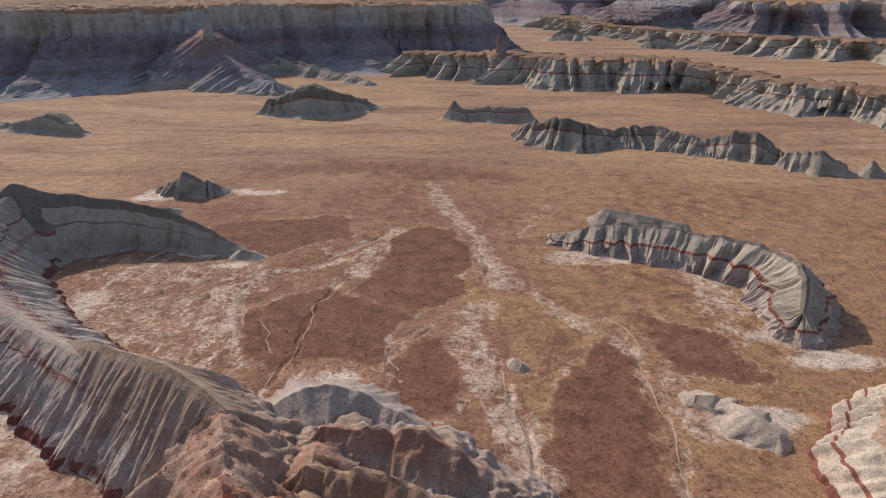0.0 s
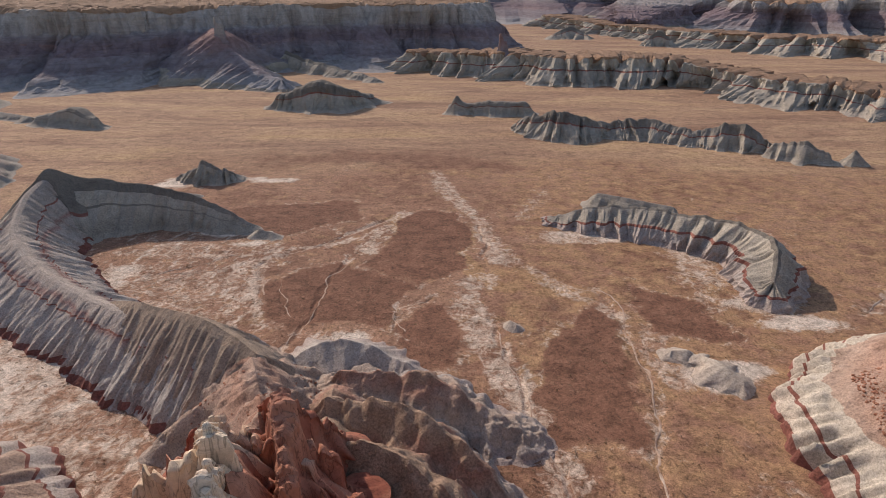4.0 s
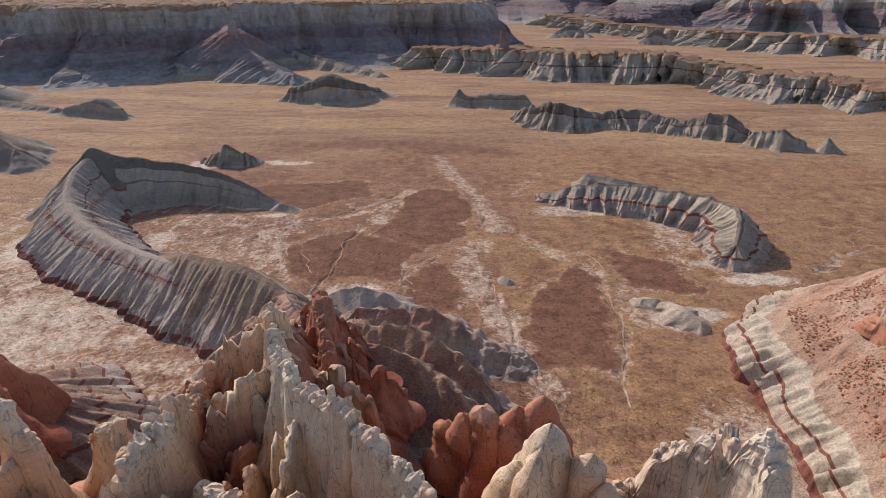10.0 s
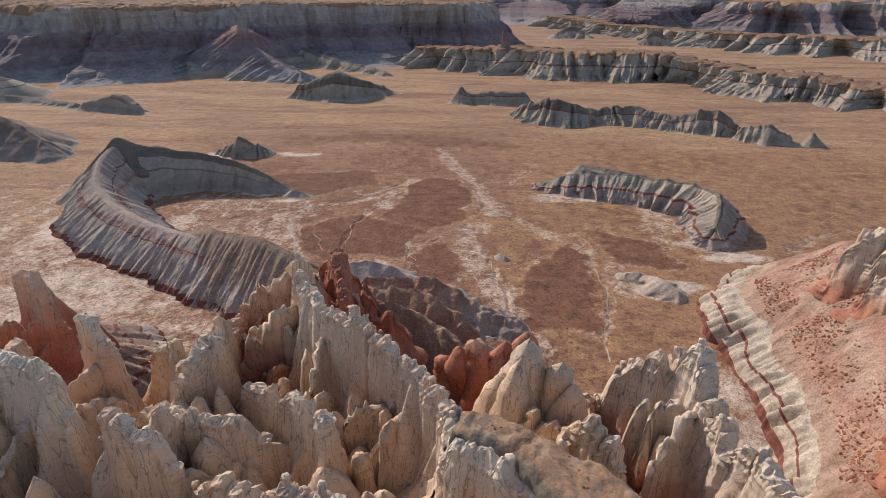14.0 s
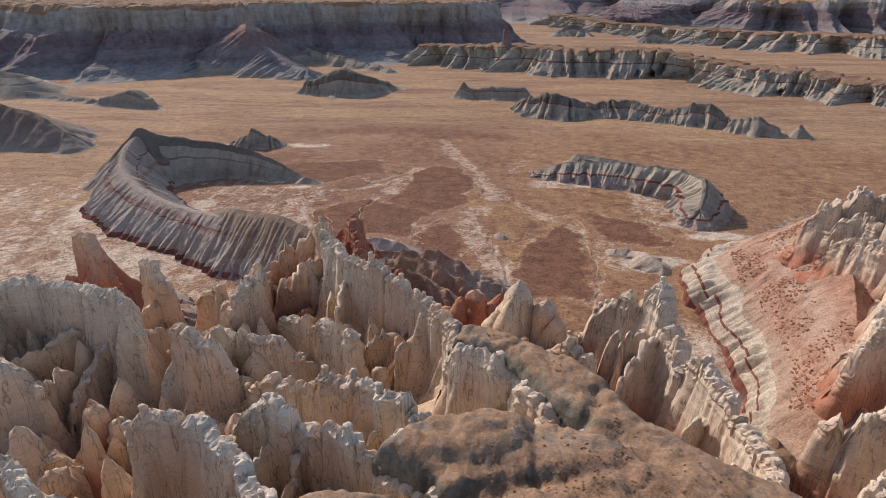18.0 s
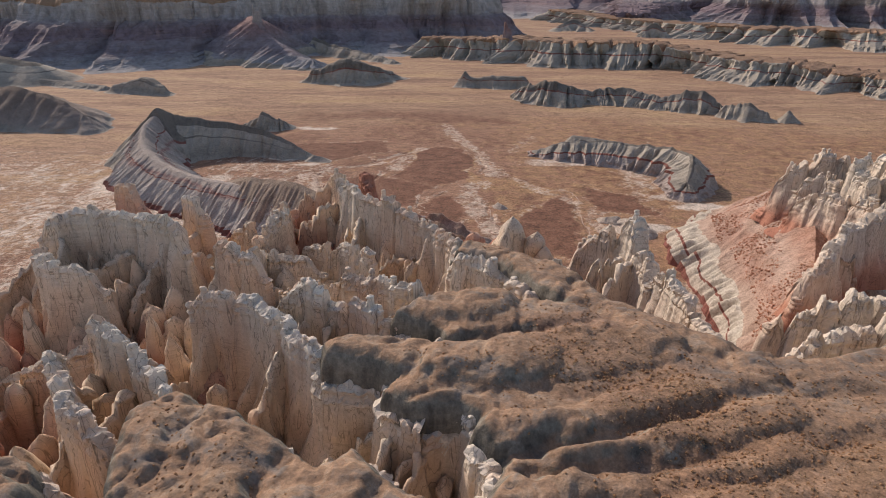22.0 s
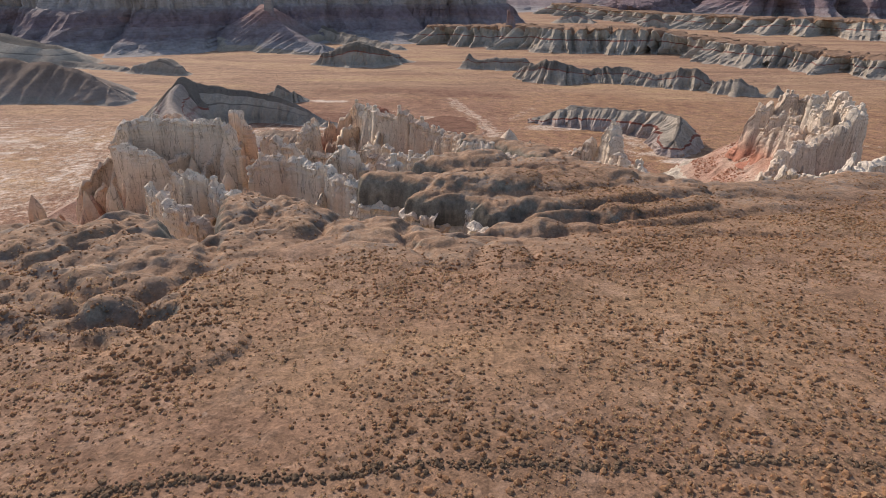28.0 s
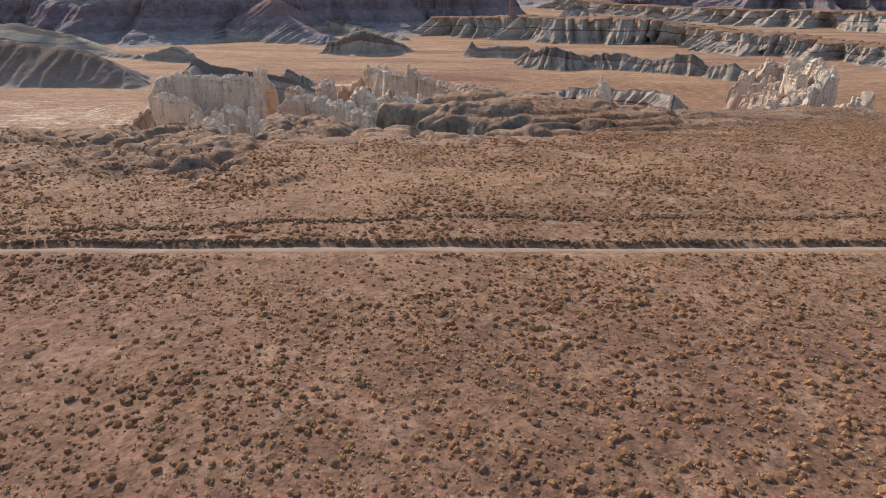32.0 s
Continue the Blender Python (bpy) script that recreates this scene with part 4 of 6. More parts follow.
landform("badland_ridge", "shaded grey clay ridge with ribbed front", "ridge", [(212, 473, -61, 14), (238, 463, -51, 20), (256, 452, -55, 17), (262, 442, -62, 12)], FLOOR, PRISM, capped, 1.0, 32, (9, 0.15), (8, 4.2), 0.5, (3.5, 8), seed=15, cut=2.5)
landform("badland_ridge", "grey clay ridge of sharp peaks", "ridge", [(262, 432, -58, 11), (277, 421, -57, 12), (296, 410, -66, 8)], FLOOR, BADLAND, plain, 1.5, 18, (7, 0.4), (4, 0.6), 0.4, (5, 6), seed=16)
landform("clay_cone", "grey clay cone on grass flat", "cone", [(312, 410, -60, 8), (314, 408, -62, 7)], FLOOR, PRISM, plain, 1.5, 12, (5, 0.3), seed=17)
landform("knoll", "flat topped dark grey butte", "butte", [(-178, 626, -56, 20), (-142, 628, -40, 30), (-116, 628, -46, 28), (-92, 650, -60, 22)], FLOOR, FLATRIDGE, capped, 1.6, 26, (14, 0.2), (8, 4), 0.5, (3, 10), seed=18, cut=2)
landform("knoll", "shaded grey clay butte on flat", "butte", [(-398, 548, -63, 14), (-362, 546, -53, 20), (-338, 532, -60, 14)], FLOOR, FLATRIDGE, plain, 2, 16, (9, 0.3), (5, 0.6), 0.5, (2, 12), seed=19)
landform("badland_ridge", "low grey clay ridge on flat", "ridge", [(-560, 600, -62, 14), (-480, 585, -65, 12), (-420, 560, -66, 10)], FLOOR, BADLAND, plain, 2.5, 12, (9, 0.3), seed=20)
# the foot takes the darker clay so its colour holds the hill's shade
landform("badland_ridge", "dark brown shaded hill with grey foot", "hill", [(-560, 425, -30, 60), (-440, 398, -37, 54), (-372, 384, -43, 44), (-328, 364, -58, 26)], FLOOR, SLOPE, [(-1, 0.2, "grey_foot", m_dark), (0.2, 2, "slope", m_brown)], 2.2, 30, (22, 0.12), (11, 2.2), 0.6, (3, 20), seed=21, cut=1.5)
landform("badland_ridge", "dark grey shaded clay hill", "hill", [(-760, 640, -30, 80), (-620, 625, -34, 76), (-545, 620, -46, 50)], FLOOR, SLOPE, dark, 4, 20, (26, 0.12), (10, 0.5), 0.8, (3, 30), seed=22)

# ---------------------------------------------------------------- far mesas
landform("escarpment", "grey clay escarpment with flat brown top", "escarpment",
         [(-30, 930, -44, 60), (40, 900, -40, 62), (96, 892, -38, 62), (160, 835, -38, 68), (232, 825, -37, 62), (300, 805, -38, 60), (352, 765, -44, 50), (392, 690, -47, 62), (440, 655, -47, 62), (490, 610, -52, 75), (560, 540, -54, 85)],
         FLOOR, CLIFF, scarp, 1.4, 46, (34, 0.30), (14, 11.0), 1.0, (2, 30), seed=23, cut=7)
landform("rock_spire", "lone rock spire on escarpment", "spire", [(80, 872, -14, 8), (84, 872, -24, 9)], -42, BLOCK, [(-1, 2, "shaft", m_mesa_low)], 1.5, 12, (6, 0.2), (3, 0.6), 0.5, seed=24)
landform("escarpment", "grey clay shelf with flat brown top", "escarpment", [(330, 1800, -40, 90), (440, 1520, -46, 80), (600, 1240, -45, 88), (740, 1120, -40, 95), (880, 1040, -44, 100), (1050, 960, -46, 120), (1250, 900, -46, 120)], FLOOR, CLIFF, scarp, 3.0, 32, (40, 0.3), (24, 18), 1.5, (3, 40), seed=25, cut=8)
landform("knoll", "pointed grey clay butte on flat", "butte", [(425, 1262, -50, 22), (440, 1258, -42, 24), (456, 1250, -52, 22)], FLOOR, PRISM, capped, 3, 14, (12, 0.3), seed=26)
landform("knoll", "pointed grey clay butte on flat", "butte", [(255, 1420, -58, 26), (290, 1430, -46, 30), (320, 1415, -58, 26)], FLOOR, PRISM, capped, 3, 14, (12, 0.3), seed=27)
landform("mesa", "shaded sandstone mesa with flat top", "mesa", [(-1700, 1060, 26, 360), (-1000, 1040, 25, 320), (-700, 1035, 24, 300), (-520, 1045, 24, 300), (-400, 1090, 24, 280), (-300, 1130, 23, 270), (-180, 1210, 22, 270), (-60, 1170, 21, 230)], FLOOR, MESA, mesas, 3.5, 64, (70, 0.14), (22, 12), 2.5, (1.5, 60), ledge=1.5, seed=28, cut=3)
landform("butte", "red and grey promontory of the shaded mesa", "butte", [(-640, 1010, 24, 190), (-570, 960, 23, 190), (-530, 930, 22, 180)], FLOOR, MESA, [(-1, 0.14, "grey_foot", m_grey), (0.14, 0.5, "red_talus", m_mesa_low), (0.5, 0.985, "cliff", m_mesa_top), (0.985, 2, "flat_top", m_flat)], 2.8, 56, (60, 0.10), (18, 9), 1.5, (1.5, 40), ledge=1.2, seed=29, cut=3)
landform("butte", "red cone butte with a grey foot below the mesa cliff", "butte", [(-345, 900, -8, 105), (-322, 850, -9, 98), (-298, 824, -32, 78), (-245, 775, -52, 46), (-212, 745, -60, 26)], FLOOR, RIBBED, [(-1, 0.22, "grey_foot", m_grey), (0.22, 2, "red_slope", m_mesa_low)], 2.0, 40, (26, 0.10), (11, 4.5), 0.8, (2, 20), seed=30, cut=2)
landform("rock_spire", "pale pointed spire on red butte", "spire", [(-320, 845, 12, 10), (-317, 843, 4, 12)], -22, BLOCK, [(-1, 2, "shaft", m_mesa_top)], 1.5, 12, (6, 0.2), (3, 0.5), 0.5, seed=31)
landform("badland_ridge", "thin sunlit grey clay ridge", "ridge", [(-250, 930, -44, 18), (-200, 890, -55, 16), (-150, 850, -60, 14), (-95, 800, -66, 10)], FLOOR, BADLAND, plain, 2.5, 16, (10, 0.35), (5, 0.7), 0.5, (3, 14), seed=32)
landform("mesa", "far shaded mesa with flat top", "mesa", [(-400, 2600, 16, 560), (300, 2500, 16, 560), (900, 2600, 16, 560)], FLOOR, MESA, mesas, 14, 34, (110, 0.2), (60, 22), 2, (2, 150), ledge=2, seed=33)
landform("mesa", "far mesa with ribbed grey foot", "mesa", [(900, 2200, 14, 330), (700, 1950, 8, 240), (560, 1720, -14, 140), (470, 1560, -34, 80)], FLOOR, MESA, [(-1, 0.2, "grey_foot", m_grey), (0.2, 0.5, "red_slope", m_mesa_low), (0.5, 2, "cliff", m_mesa_top)], 6, 40, (50, 0.3), (26, 22), 3, (10, 40), ledge=2, seed=34, cut=10)
landform("mesa", "far red and grey mesa cliff", "mesa", [(1900, 1500, 18, 340), (1300, 1560, 18, 320), (1050, 1620, 14, 280), (880, 1640, 4, 200)], FLOOR, MESA, mesas, 7, 34, (60, 0.25), (34, 20), 2, (3, 80), ledge=2, seed=35, cut=8)

# ---------------------------------------------------------------- slopes below the rim
right_talus = landform("talus_slope", "red talus slope with pale ribbed toe and red bands", "slope",
         [(165, 125, -36, 48), (152, 100, -33, 50), (140, 65, -33, 40), (122, 30, -37, 30), (108, 5, -40, 26), (95, -25, -40, 22)],
         FLOOR, TALUS, [(-1, 0.055, "red_toe", m_band), (0.055, 0.165, "ribbed_toe", m_toe), (0.165, 0.185, "red_band", m_band), (0.185, 0.34, "pale_slope", m_toe), (0.34, 2, "red_slope", m_redslope)], 0.6, 90, (9, 0.02), (4.0, 1.3), 0.2, seed=40, lumps=(8, 1.2), ribz=2.1)
landform("clay_mound", "brown clay mound below the red fins", "mound", [(-38, 62, -31, 32), (-34, 84, -45, 34), (-34, 108, -54, 32), (-36, 130, -62, 24)], FLOOR, SLOPE, [(-1, 0.25, "foot", m_mound), (0.25, 2, "slope", m_mound)], 0.8, 50, (12, 0.2), (6, 1.2), 0.6, (2, 14), seed=41, lumps=(13, 2.5))
spur = [(-1, 0.35, "foot", m_rose), (0.35, 2, "slope", m_mound)]
landform("clay_spur", "brown clay spur with a shaded grey face", "spur", [(-34, 131, -59, 16), (-10, 128, -56, 17), (8, 121, -59, 15), (24, 114, -66, 9)], FLOOR, PRISM, spur, 0.6, 44, (9, 0.15), (6, 1.5), 0.6, (1.5, 9), seed=42, lumps=(9, 2.4))
landform("clay_spur", "brown clay spur with a shaded grey face", "spur", [(-34, 109, -50, 22), (-14, 104, -49, 22), (4, 94, -53, 19), (18, 84, -65, 9)], FLOOR, PRISM, spur, 0.6, 44, (9, 0.15), (6, 1.5), 0.6, (1.5, 9), seed=46, lumps=(9, 2.4))
landform("clay_spur", "brown clay spur with red bands on its face", "spur", [(-34, 84, -41, 26), (-12, 80, -44, 25), (4, 70, -50, 21), (15, 60, -62, 11)], FLOOR, PRISM, spur, 0.6, 44, (9, 0.15), (6, 1.5), 0.6, (1.5, 9), seed=47, lumps=(9, 2.4))
landform("clay_mound", "low pink and grey clay hump on the flat", "mound", [(-60, 148, -67, 9), (-46, 154, -61.5, 14), (-31, 155, -62, 14), (-14, 148, -67, 9)], FLOOR, PRISM, [(-1, 0.3, "foot", m_rose), (0.3, 2, "slope", m_rose)], 0.6, 30, (7, 0.2), (3, 0.9), 0.4, (1.5, 6), seed=48)
red_mound = landform("clay_mound", "reddish slope between the ridge and the fins", "mound", [(-64, 134, -52, 24), (-55, 112, -46, 28), (-46, 90, -36, 30), (-40, 72, -27, 28)], FLOOR, SLOPE, [(-1, 0.25, "foot", m_mound), (0.25, 2, "slope", m_redslope)], 0.8, 40, (10, 0.2), (5, 1.0), 0.6, (1, 12), seed=43, lumps=(12, 4))
landform("caprock_block", "brown block on the ridge end with a red band", "rock", [(-68, 134, -49, 6), (-63, 131, -49.5, 6)], -58, BLOCK, [(-1, 0.45, "red_base", m_band), (0.45, 2, "cap", m_redslope)], 0.7, 14, (5, 0.2), (2, 0.3), 0.3, seed=44)
landform("talus_slope", "red and grey ribbed slope below the pale wall", "slope", [(-128, 60, -41, 46), (-136, 35, -37, 50), (-138, -12, -37, 48)], FLOOR, TALUS, [(-1, 0.07, "red_foot", m_band), (0.07, 0.22, "ribbed_flank", m_rose), (0.22, 0.24, "red_band", m_band), (0.24, 0.43, "pink_flank", m_redslope), (0.43, 0.46, "upper_red_band", m_band), (0.46, 2, "red_slope", m_redslope)], 0.8, 56, (8, 0.04), (4.0, 2.4), 0.3, seed=45)

# ---------------------------------------------------------------- hoodoo fins
landform("rock_massif", "dark red and pale rock massif below the white pinnacles", "rock", [(-50, 74, -34, 22), (-43, 60, -21, 25), (-37, 48, -17, 26), (-31, 34, -22, 24), (-26, 24, -30, 18)], -64, SLOPE, [(-1, 0.4, "red_foot", m_redrock), (0.4, 2, "shoulder", m_redrock)], 0.6, 60, (8, 0.35), (5, 2.0), 0.6, (3, 8), seed=90, lumps=(7, 2.6), cut=1.5)


def pinnacle_mesh(seed, kind):
    """A unit pinnacle: foot radius about 1, height 1. kind: 'apron' spreads at its foot, 'spire' is a knobby column, 'dome' is round."""
    prof = {"apron": [(0, 1.0), (0.12, 0.78), (0.3, 0.56), (0.5, 0.42), (0.68, 0.36), (0.8, 0.31), (0.87, 0.33), (0.94, 0.30), (0.985, 0.2), (1, 0.0)],
            "buttress": [(0, 1.0), (0.15, 0.82), (0.4, 0.62), (0.65, 0.48), (0.85, 0.38), (0.94, 0.31), (0.985, 0.2), (1, 0.0)],
            "spire": [(0, 1.0), (0.3, 0.95), (0.55, 0.85), (0.68, 0.62), (0.75, 0.82), (0.88, 0.78), (0.95, 0.6), (1, 0.0)],
            "dome": [(0, 1.0), (0.3, 0.92), (0.55, 0.78), (0.75, 0.58), (0.9, 0.34), (0.97, 0.16), (1, 0.0)]}[kind]
    rnd = np.random.RandomState(seed)
    pr = np.array(prof)
    R, L = 22, 16
    h = np.linspace(0, 1, R) ** 0.85
    r = np.interp(h, pr[:, 0], pr[:, 1])[:, None]
    a = (np.arange(L) / L * 2 * math.pi)[None, :]
    ca, sa = np.cos(a) + 0 * r, np.sin(a) + 0 * r
    hh = h[:, None] + 0 * a
    low = 1 - smooth(0.6, 0.85, hh)
    k = {"apron": 1.0, "buttress": 1.1, "spire": 0.6, "dome": 0.75}[kind]
    fl = 0.26 * k * (2.4 * np.abs(vnoise(ca * 1.6 + seed, sa * 1.6, hh * 1.2, seed)) - 0.7)
    cr = fbm(ca * 2.2, sa * 2.2 + seed, hh * 16, 3, seed + 1, 0.6) + 0.5 * vnoise(0 * hh + seed, 0 * hh, hh * 22, seed + 2)
    rr = r * (1 + fl * (0.35 + 0.65 * low) + (0.10 + 0.34 * (1 - low)) * (0.4 if kind == "dome" else 1.0) * cr)
    lean = 0.25 * rnd.uniform(-1, 1, 2) * (0.4 if kind == "apron" else 1)
    bx = lean[0] * hh ** 2 + 0.12 * vnoise(hh * 3, seed * 1.3, 0, seed + 3)
    by = lean[1] * hh ** 2 + 0.12 * vnoise(hh * 3, seed * 2.1, 0, seed + 4)
    v = np.stack([rr * ca + bx, rr * sa + by, hh + 0.012 * cr], -1).reshape(-1, 3)
    iv = np.arange(R * L).reshape(R, L)
    f = np.stack([iv[:-1], np.roll(iv[:-1], -1, 1), np.roll(iv[1:], -1, 1), iv[1:]], -1).reshape(-1, 4)
    return mesh_from("pinnacle", v, f, m_fin)


APRONS = [pinnacle_mesh(200 + i, "apron") for i in range(9)]
SPIRES = [pinnacle_mesh(300 + i, "spire") for i in range(9)]
BUTTRESSES = [pinnacle_mesh(500 + i, "buttress") for i in range(9)]
DOMES = [pinnacle_mesh(400 + i, "dome") for i in range(6)]


def pinnacle(name, me, mat, x, y, z, r, h, parent, rnd, turn=None):
    ob = new(name, me)
    ob.location, ob.rotation_euler, ob.scale = (x, y, z), (0, 0, rnd.uniform(0, 6.28) if turn is None else turn), (r * rnd.uniform(0.85, 1.15), r * rnd.uniform(0.85, 1.15), h)
    ob.material_slots[0].link = 'OBJECT'
    ob.material_slots[0].material = mat
    if parent is not None:
        ob.parent = parent
        ob.matrix_parent_inverse = Matrix.Translation(parent.location).inverted()
    return ob


def fin_profile(h):
    """Half thickness of a fin wall as a share of its foot, by the share of its height."""
    return np.interp(h, [-0.1, 0.0, 0.15, 0.3, 0.45, 0.6, 0.8, 0.93, 0.975, 0.992, 1.0], [1.2, 1.05, 0.82, 0.60, 0.42, 0.29, 0.20, 0.165, 0.14, 0.085, 0.0])


def crest_columns(arc, seed, wide, uneven, gaps):
    """Towers of columns along a crest: place across each column (-1 to 1), height, and how deep a gap cuts in at each point of arc."""
    rnd = random.Random(seed)
    u, up, gap = np.zeros(len(arc)), np.zeros(len(arc)), np.zeros(len(arc))
    at, level, left, tilt = arc[0] - 0.5, 0.0, 0.0, 0.0
    while at < arc[-1] + 0.5:
        if left <= 0:
            left = rnd.uniform(1.2, 5.0) * wide
            level = rnd.uniform(-1.5, 0.4) * uneven
            tilt = rnd.uniform(-0.25, 0.25) * uneven / wide
            half = rnd.uniform(0.3, 0.9) * wide
            gap = np.maximum(gap, rnd.uniform(0.1, 1.0) ** 1.5 * np.clip(1 - np.abs(arc - at) / half, 0, 1) ** 0.8)
        w = wide * (0.35 + 1.5 * rnd.random() ** 2)
        own = level + rnd.uniform(-0.5, 0.25) * uneven
        if rnd.random() < 0.10:
            own += rnd.uniform(0.4, 1.0) * uneven
        m = (arc >= at) & (arc < at + w)
        v = (arc[m] - at) / w * 2 - 1
        u[m] = v
        up[m] = own + tilt * (arc[m] - at) - 0.26 * w * (1 - np.sqrt(np.clip(1 - 0.97 * v * v, 0, 1)))
        at += w
        left -= w
    return u, up - gaps * gap, gap


def buttresses(la, h, w, seed, gap, reach):
    """How far the ribs of a fin stand out from its wall; each rib has its own place, top, reach, lean and roundness."""
    rnd = random.Random(seed)
    out = np.zeros(np.broadcast(la, h).shape)
    at = -rnd.uniform(0, gap)
    while at < la.max() + gap:
        top, r, foot, lean = 0.22 + 0.7 * rnd.random() ** 1.4, reach * (0.25 + 0.75 * rnd.random() ** 1.5), rnd.uniform(0.5, 1.0) * gap, rnd.uniform(-3.5, 3.5)
        bend, round_ = rnd.uniform(-1.2, 1.2), rnd.uniform(1.15, 2.4)
        q = np.clip(h / top, 0, 1)
        mid = at + lean * (1 - h) + bend * np.sin(h * 7 + at)
        half = 0.7 + foot * (1 - q) ** 0.9
        x = np.clip(np.abs(la - mid) / half, 0, 1)
        rise = (1 - q ** rnd.uniform(1.3, 2.6)) ** 0.8 * (1 + 0.22 * vnoise(h * 7, at, 0, seed + 3))
        out = np.maximum(out, r * w * rise * (1 - x ** round_))
        at += gap * rnd.uniform(0.3, 1.6)
    return out


def hoodoo(label, spine, base, mat, seed, wide=2.1, uneven=1.5, gaps=4.0, ribs=5.5, reach=0.75, tops=0.10, step=0.43, rows=48, thick=1.0, side=0, thing=None, name="wall", spurs=0.14):
    """A thin rock wall along a spine of (x, y, top, half width of the foot): a crest of uneven columns with ledged caps, upright
    grooves below them and ribs that run out to a spread foot. side=1 builds the face left of the spine alone."""
    sp = curve_through(spine, step)
    n = len(sp)
    tan = np.gradient(sp[:, :2], axis=0)
    tan /= np.linalg.norm(tan, axis=1)[:, None] + 1e-9
    nor = np.stack([-tan[:, 1], tan[:, 0]], 1)
    arc = np.concatenate([[0], np.cumsum(np.hypot(*np.diff(sp[:, :2], axis=0).T))])
    u, up, gap = crest_columns(arc, seed, wide, uneven, gaps)
    sway = 0.6 * vnoise(arc / 3.7, seed * 1.1, 0, seed + 31) + 0.25 * vnoise(arc / 1.1, seed * 1.7, 0, seed + 32)
    ends = smooth(0, 2.5, arc) * smooth(0, 2.5, arc[-1] - arc) if not side else 1.0
    top = sp[:, 2] + up - 3.0 * (1 - ends) + 0.25 * uneven
    fan = max(5, int(math.pi * 0.35 * np.mean(sp[:, 3]) / step))
    th = np.linspace(0, math.pi, fan + 2)[1:-1]

    def turned(v, a):
        return np.stack([v[0] * np.cos(a) + v[1] * np.sin(a), -v[0] * np.sin(a) + v[1] * np.cos(a)], 1)

    if side:
        ia, out = np.arange(n), nor
    else:
        ia = np.concatenate([np.arange(n), np.full(fan, n - 1), np.arange(n)[::-1], np.full(fan, 0)])
        out = np.vstack([nor, turned(nor[-1], th), -nor[::-1], turned(-nor[0], th)])
    tall = float(np.mean(top) - base)
    h = np.concatenate([np.linspace(-0.06, 0.30, max(5, int(rows * 0.22))), np.linspace(0.30, 0.72, int(rows * 0.38))[1:], np.linspace(0.72, 0.955, int(rows * 0.27))[1:], [0.968, 0.980, 0.989, 0.996, 1.0]])[::-1][:, None]
    c = sp[ia]
    w = c[:, 3][None, :]
    ox, oy = out[:, 0][None, :], out[:, 1][None, :]
    fx, fy = c[:, 0] + out[:, 0] * c[:, 3] * 0.4, c[:, 1] + out[:, 1] * c[:, 3] * 0.4
    la = np.concatenate([[0], np.cumsum(np.hypot(np.diff(fx), np.diff(fy)))])[None, :]
    z = base + (top[ia][None, :] - base) * h
    below = (top[ia][None, :] - z)
    cleft = gap[ia][None, :] * smooth(0.25, 0.8, h)
    form = fin_profile(h)
    body = w * (form + (thick - 1) * np.minimum(form, 0.2)) * (1 - 0.55 * cleft) * (1 + 0.30 * vnoise(la / 6, h * 2.2, 0, seed + 33) + 0.14 * vnoise(la / 2.4, h * 4, 0, seed + 43))
    rib = buttresses(la, h, w, seed + 1, ribs * 1.35, reach) + 0.5 * buttresses(la, h, w, seed + 2, ribs * 0.6, reach * 0.35)
    # columns stand proud between grooves that fade downwards
    uu = u[ia][None, :] + 0 * h
    col = np.sqrt(np.clip(1 - 0.97 * uu * uu, 0, 1))
    fade = smooth(0.30, 0.85, h) * smooth(0, 0.6, below)
    lat = body + rib + 0.55 * (col - 0.72) * fade * (0.6 + 0.4 * vnoise(la / 4, h * 3, 0, seed + 34))
    fine = 1 - 2.0 * np.abs(vnoise(la / 0.95, h * 4, 0, seed + 35))
    lat = lat + 0.13 * fine * smooth(0.15, 0.6, h) * smooth(0, 1.0, below)
    # ledges and an overhanging cap near the crest
    near = np.exp(-below / 3.2)
    bed = np.sign(vnoise(la / 40, z / 0.55, 0, seed + 36)) * np.abs(vnoise(la / 9, z / 0.55, 0, seed + 37)) ** 0.6
    lat = lat + (0.50 * near + 0.09) * bed * smooth(0.05, 0.5, below)
    lat = lat + 0.32 * np.exp(-((below - 0.7) / 0.55) ** 2) * (0.5 + vnoise(la / 2.2, seed * 0.3, 0, seed + 38)) - 0.30 * np.exp(-((below - 2.0) / 0.6) ** 2) * (0.6 + vnoise(la / 3, seed * 0.7, 0, seed + 39))
    lat = np.maximum(lat, 0.0) * (h < 0.9999)
    cx, cy = c[:, 0][None, :] + sway[ia][None, :] * nor[ia][:, 0][None, :] * smooth(0.3, 1, h), c[:, 1][None, :] + sway[ia][None, :] * nor[ia][:, 1][None, :] * smooth(0.3, 1, h)
    x, y = cx + ox * lat, cy + oy * lat
    z = z + 0.22 * fbm(x / 1.5, y / 1.5, z / 2, 2, seed + 40) * smooth(-0.05, 0.05, h) + (0.38 * np.sign(vnoise(x / 0.9, y / 0.9, 0, seed + 42)) * np.abs(vnoise(x / 1.7, y / 1.7, 0, seed + 44)) ** 0.5 + 0.2 * vnoise(x / 0.5, y / 0.5, 0, seed + 45)) * smooth(1.6, 0, below)
    x = x + 0.28 * fbm(x / 2.2, y / 2.2, z / 2.2, 3, seed + 41)
    verts = np.stack([x, y, z], -1).reshape(-1, 3)
    R, L = x.shape
    idv = np.arange(R * L).reshape(R, L)
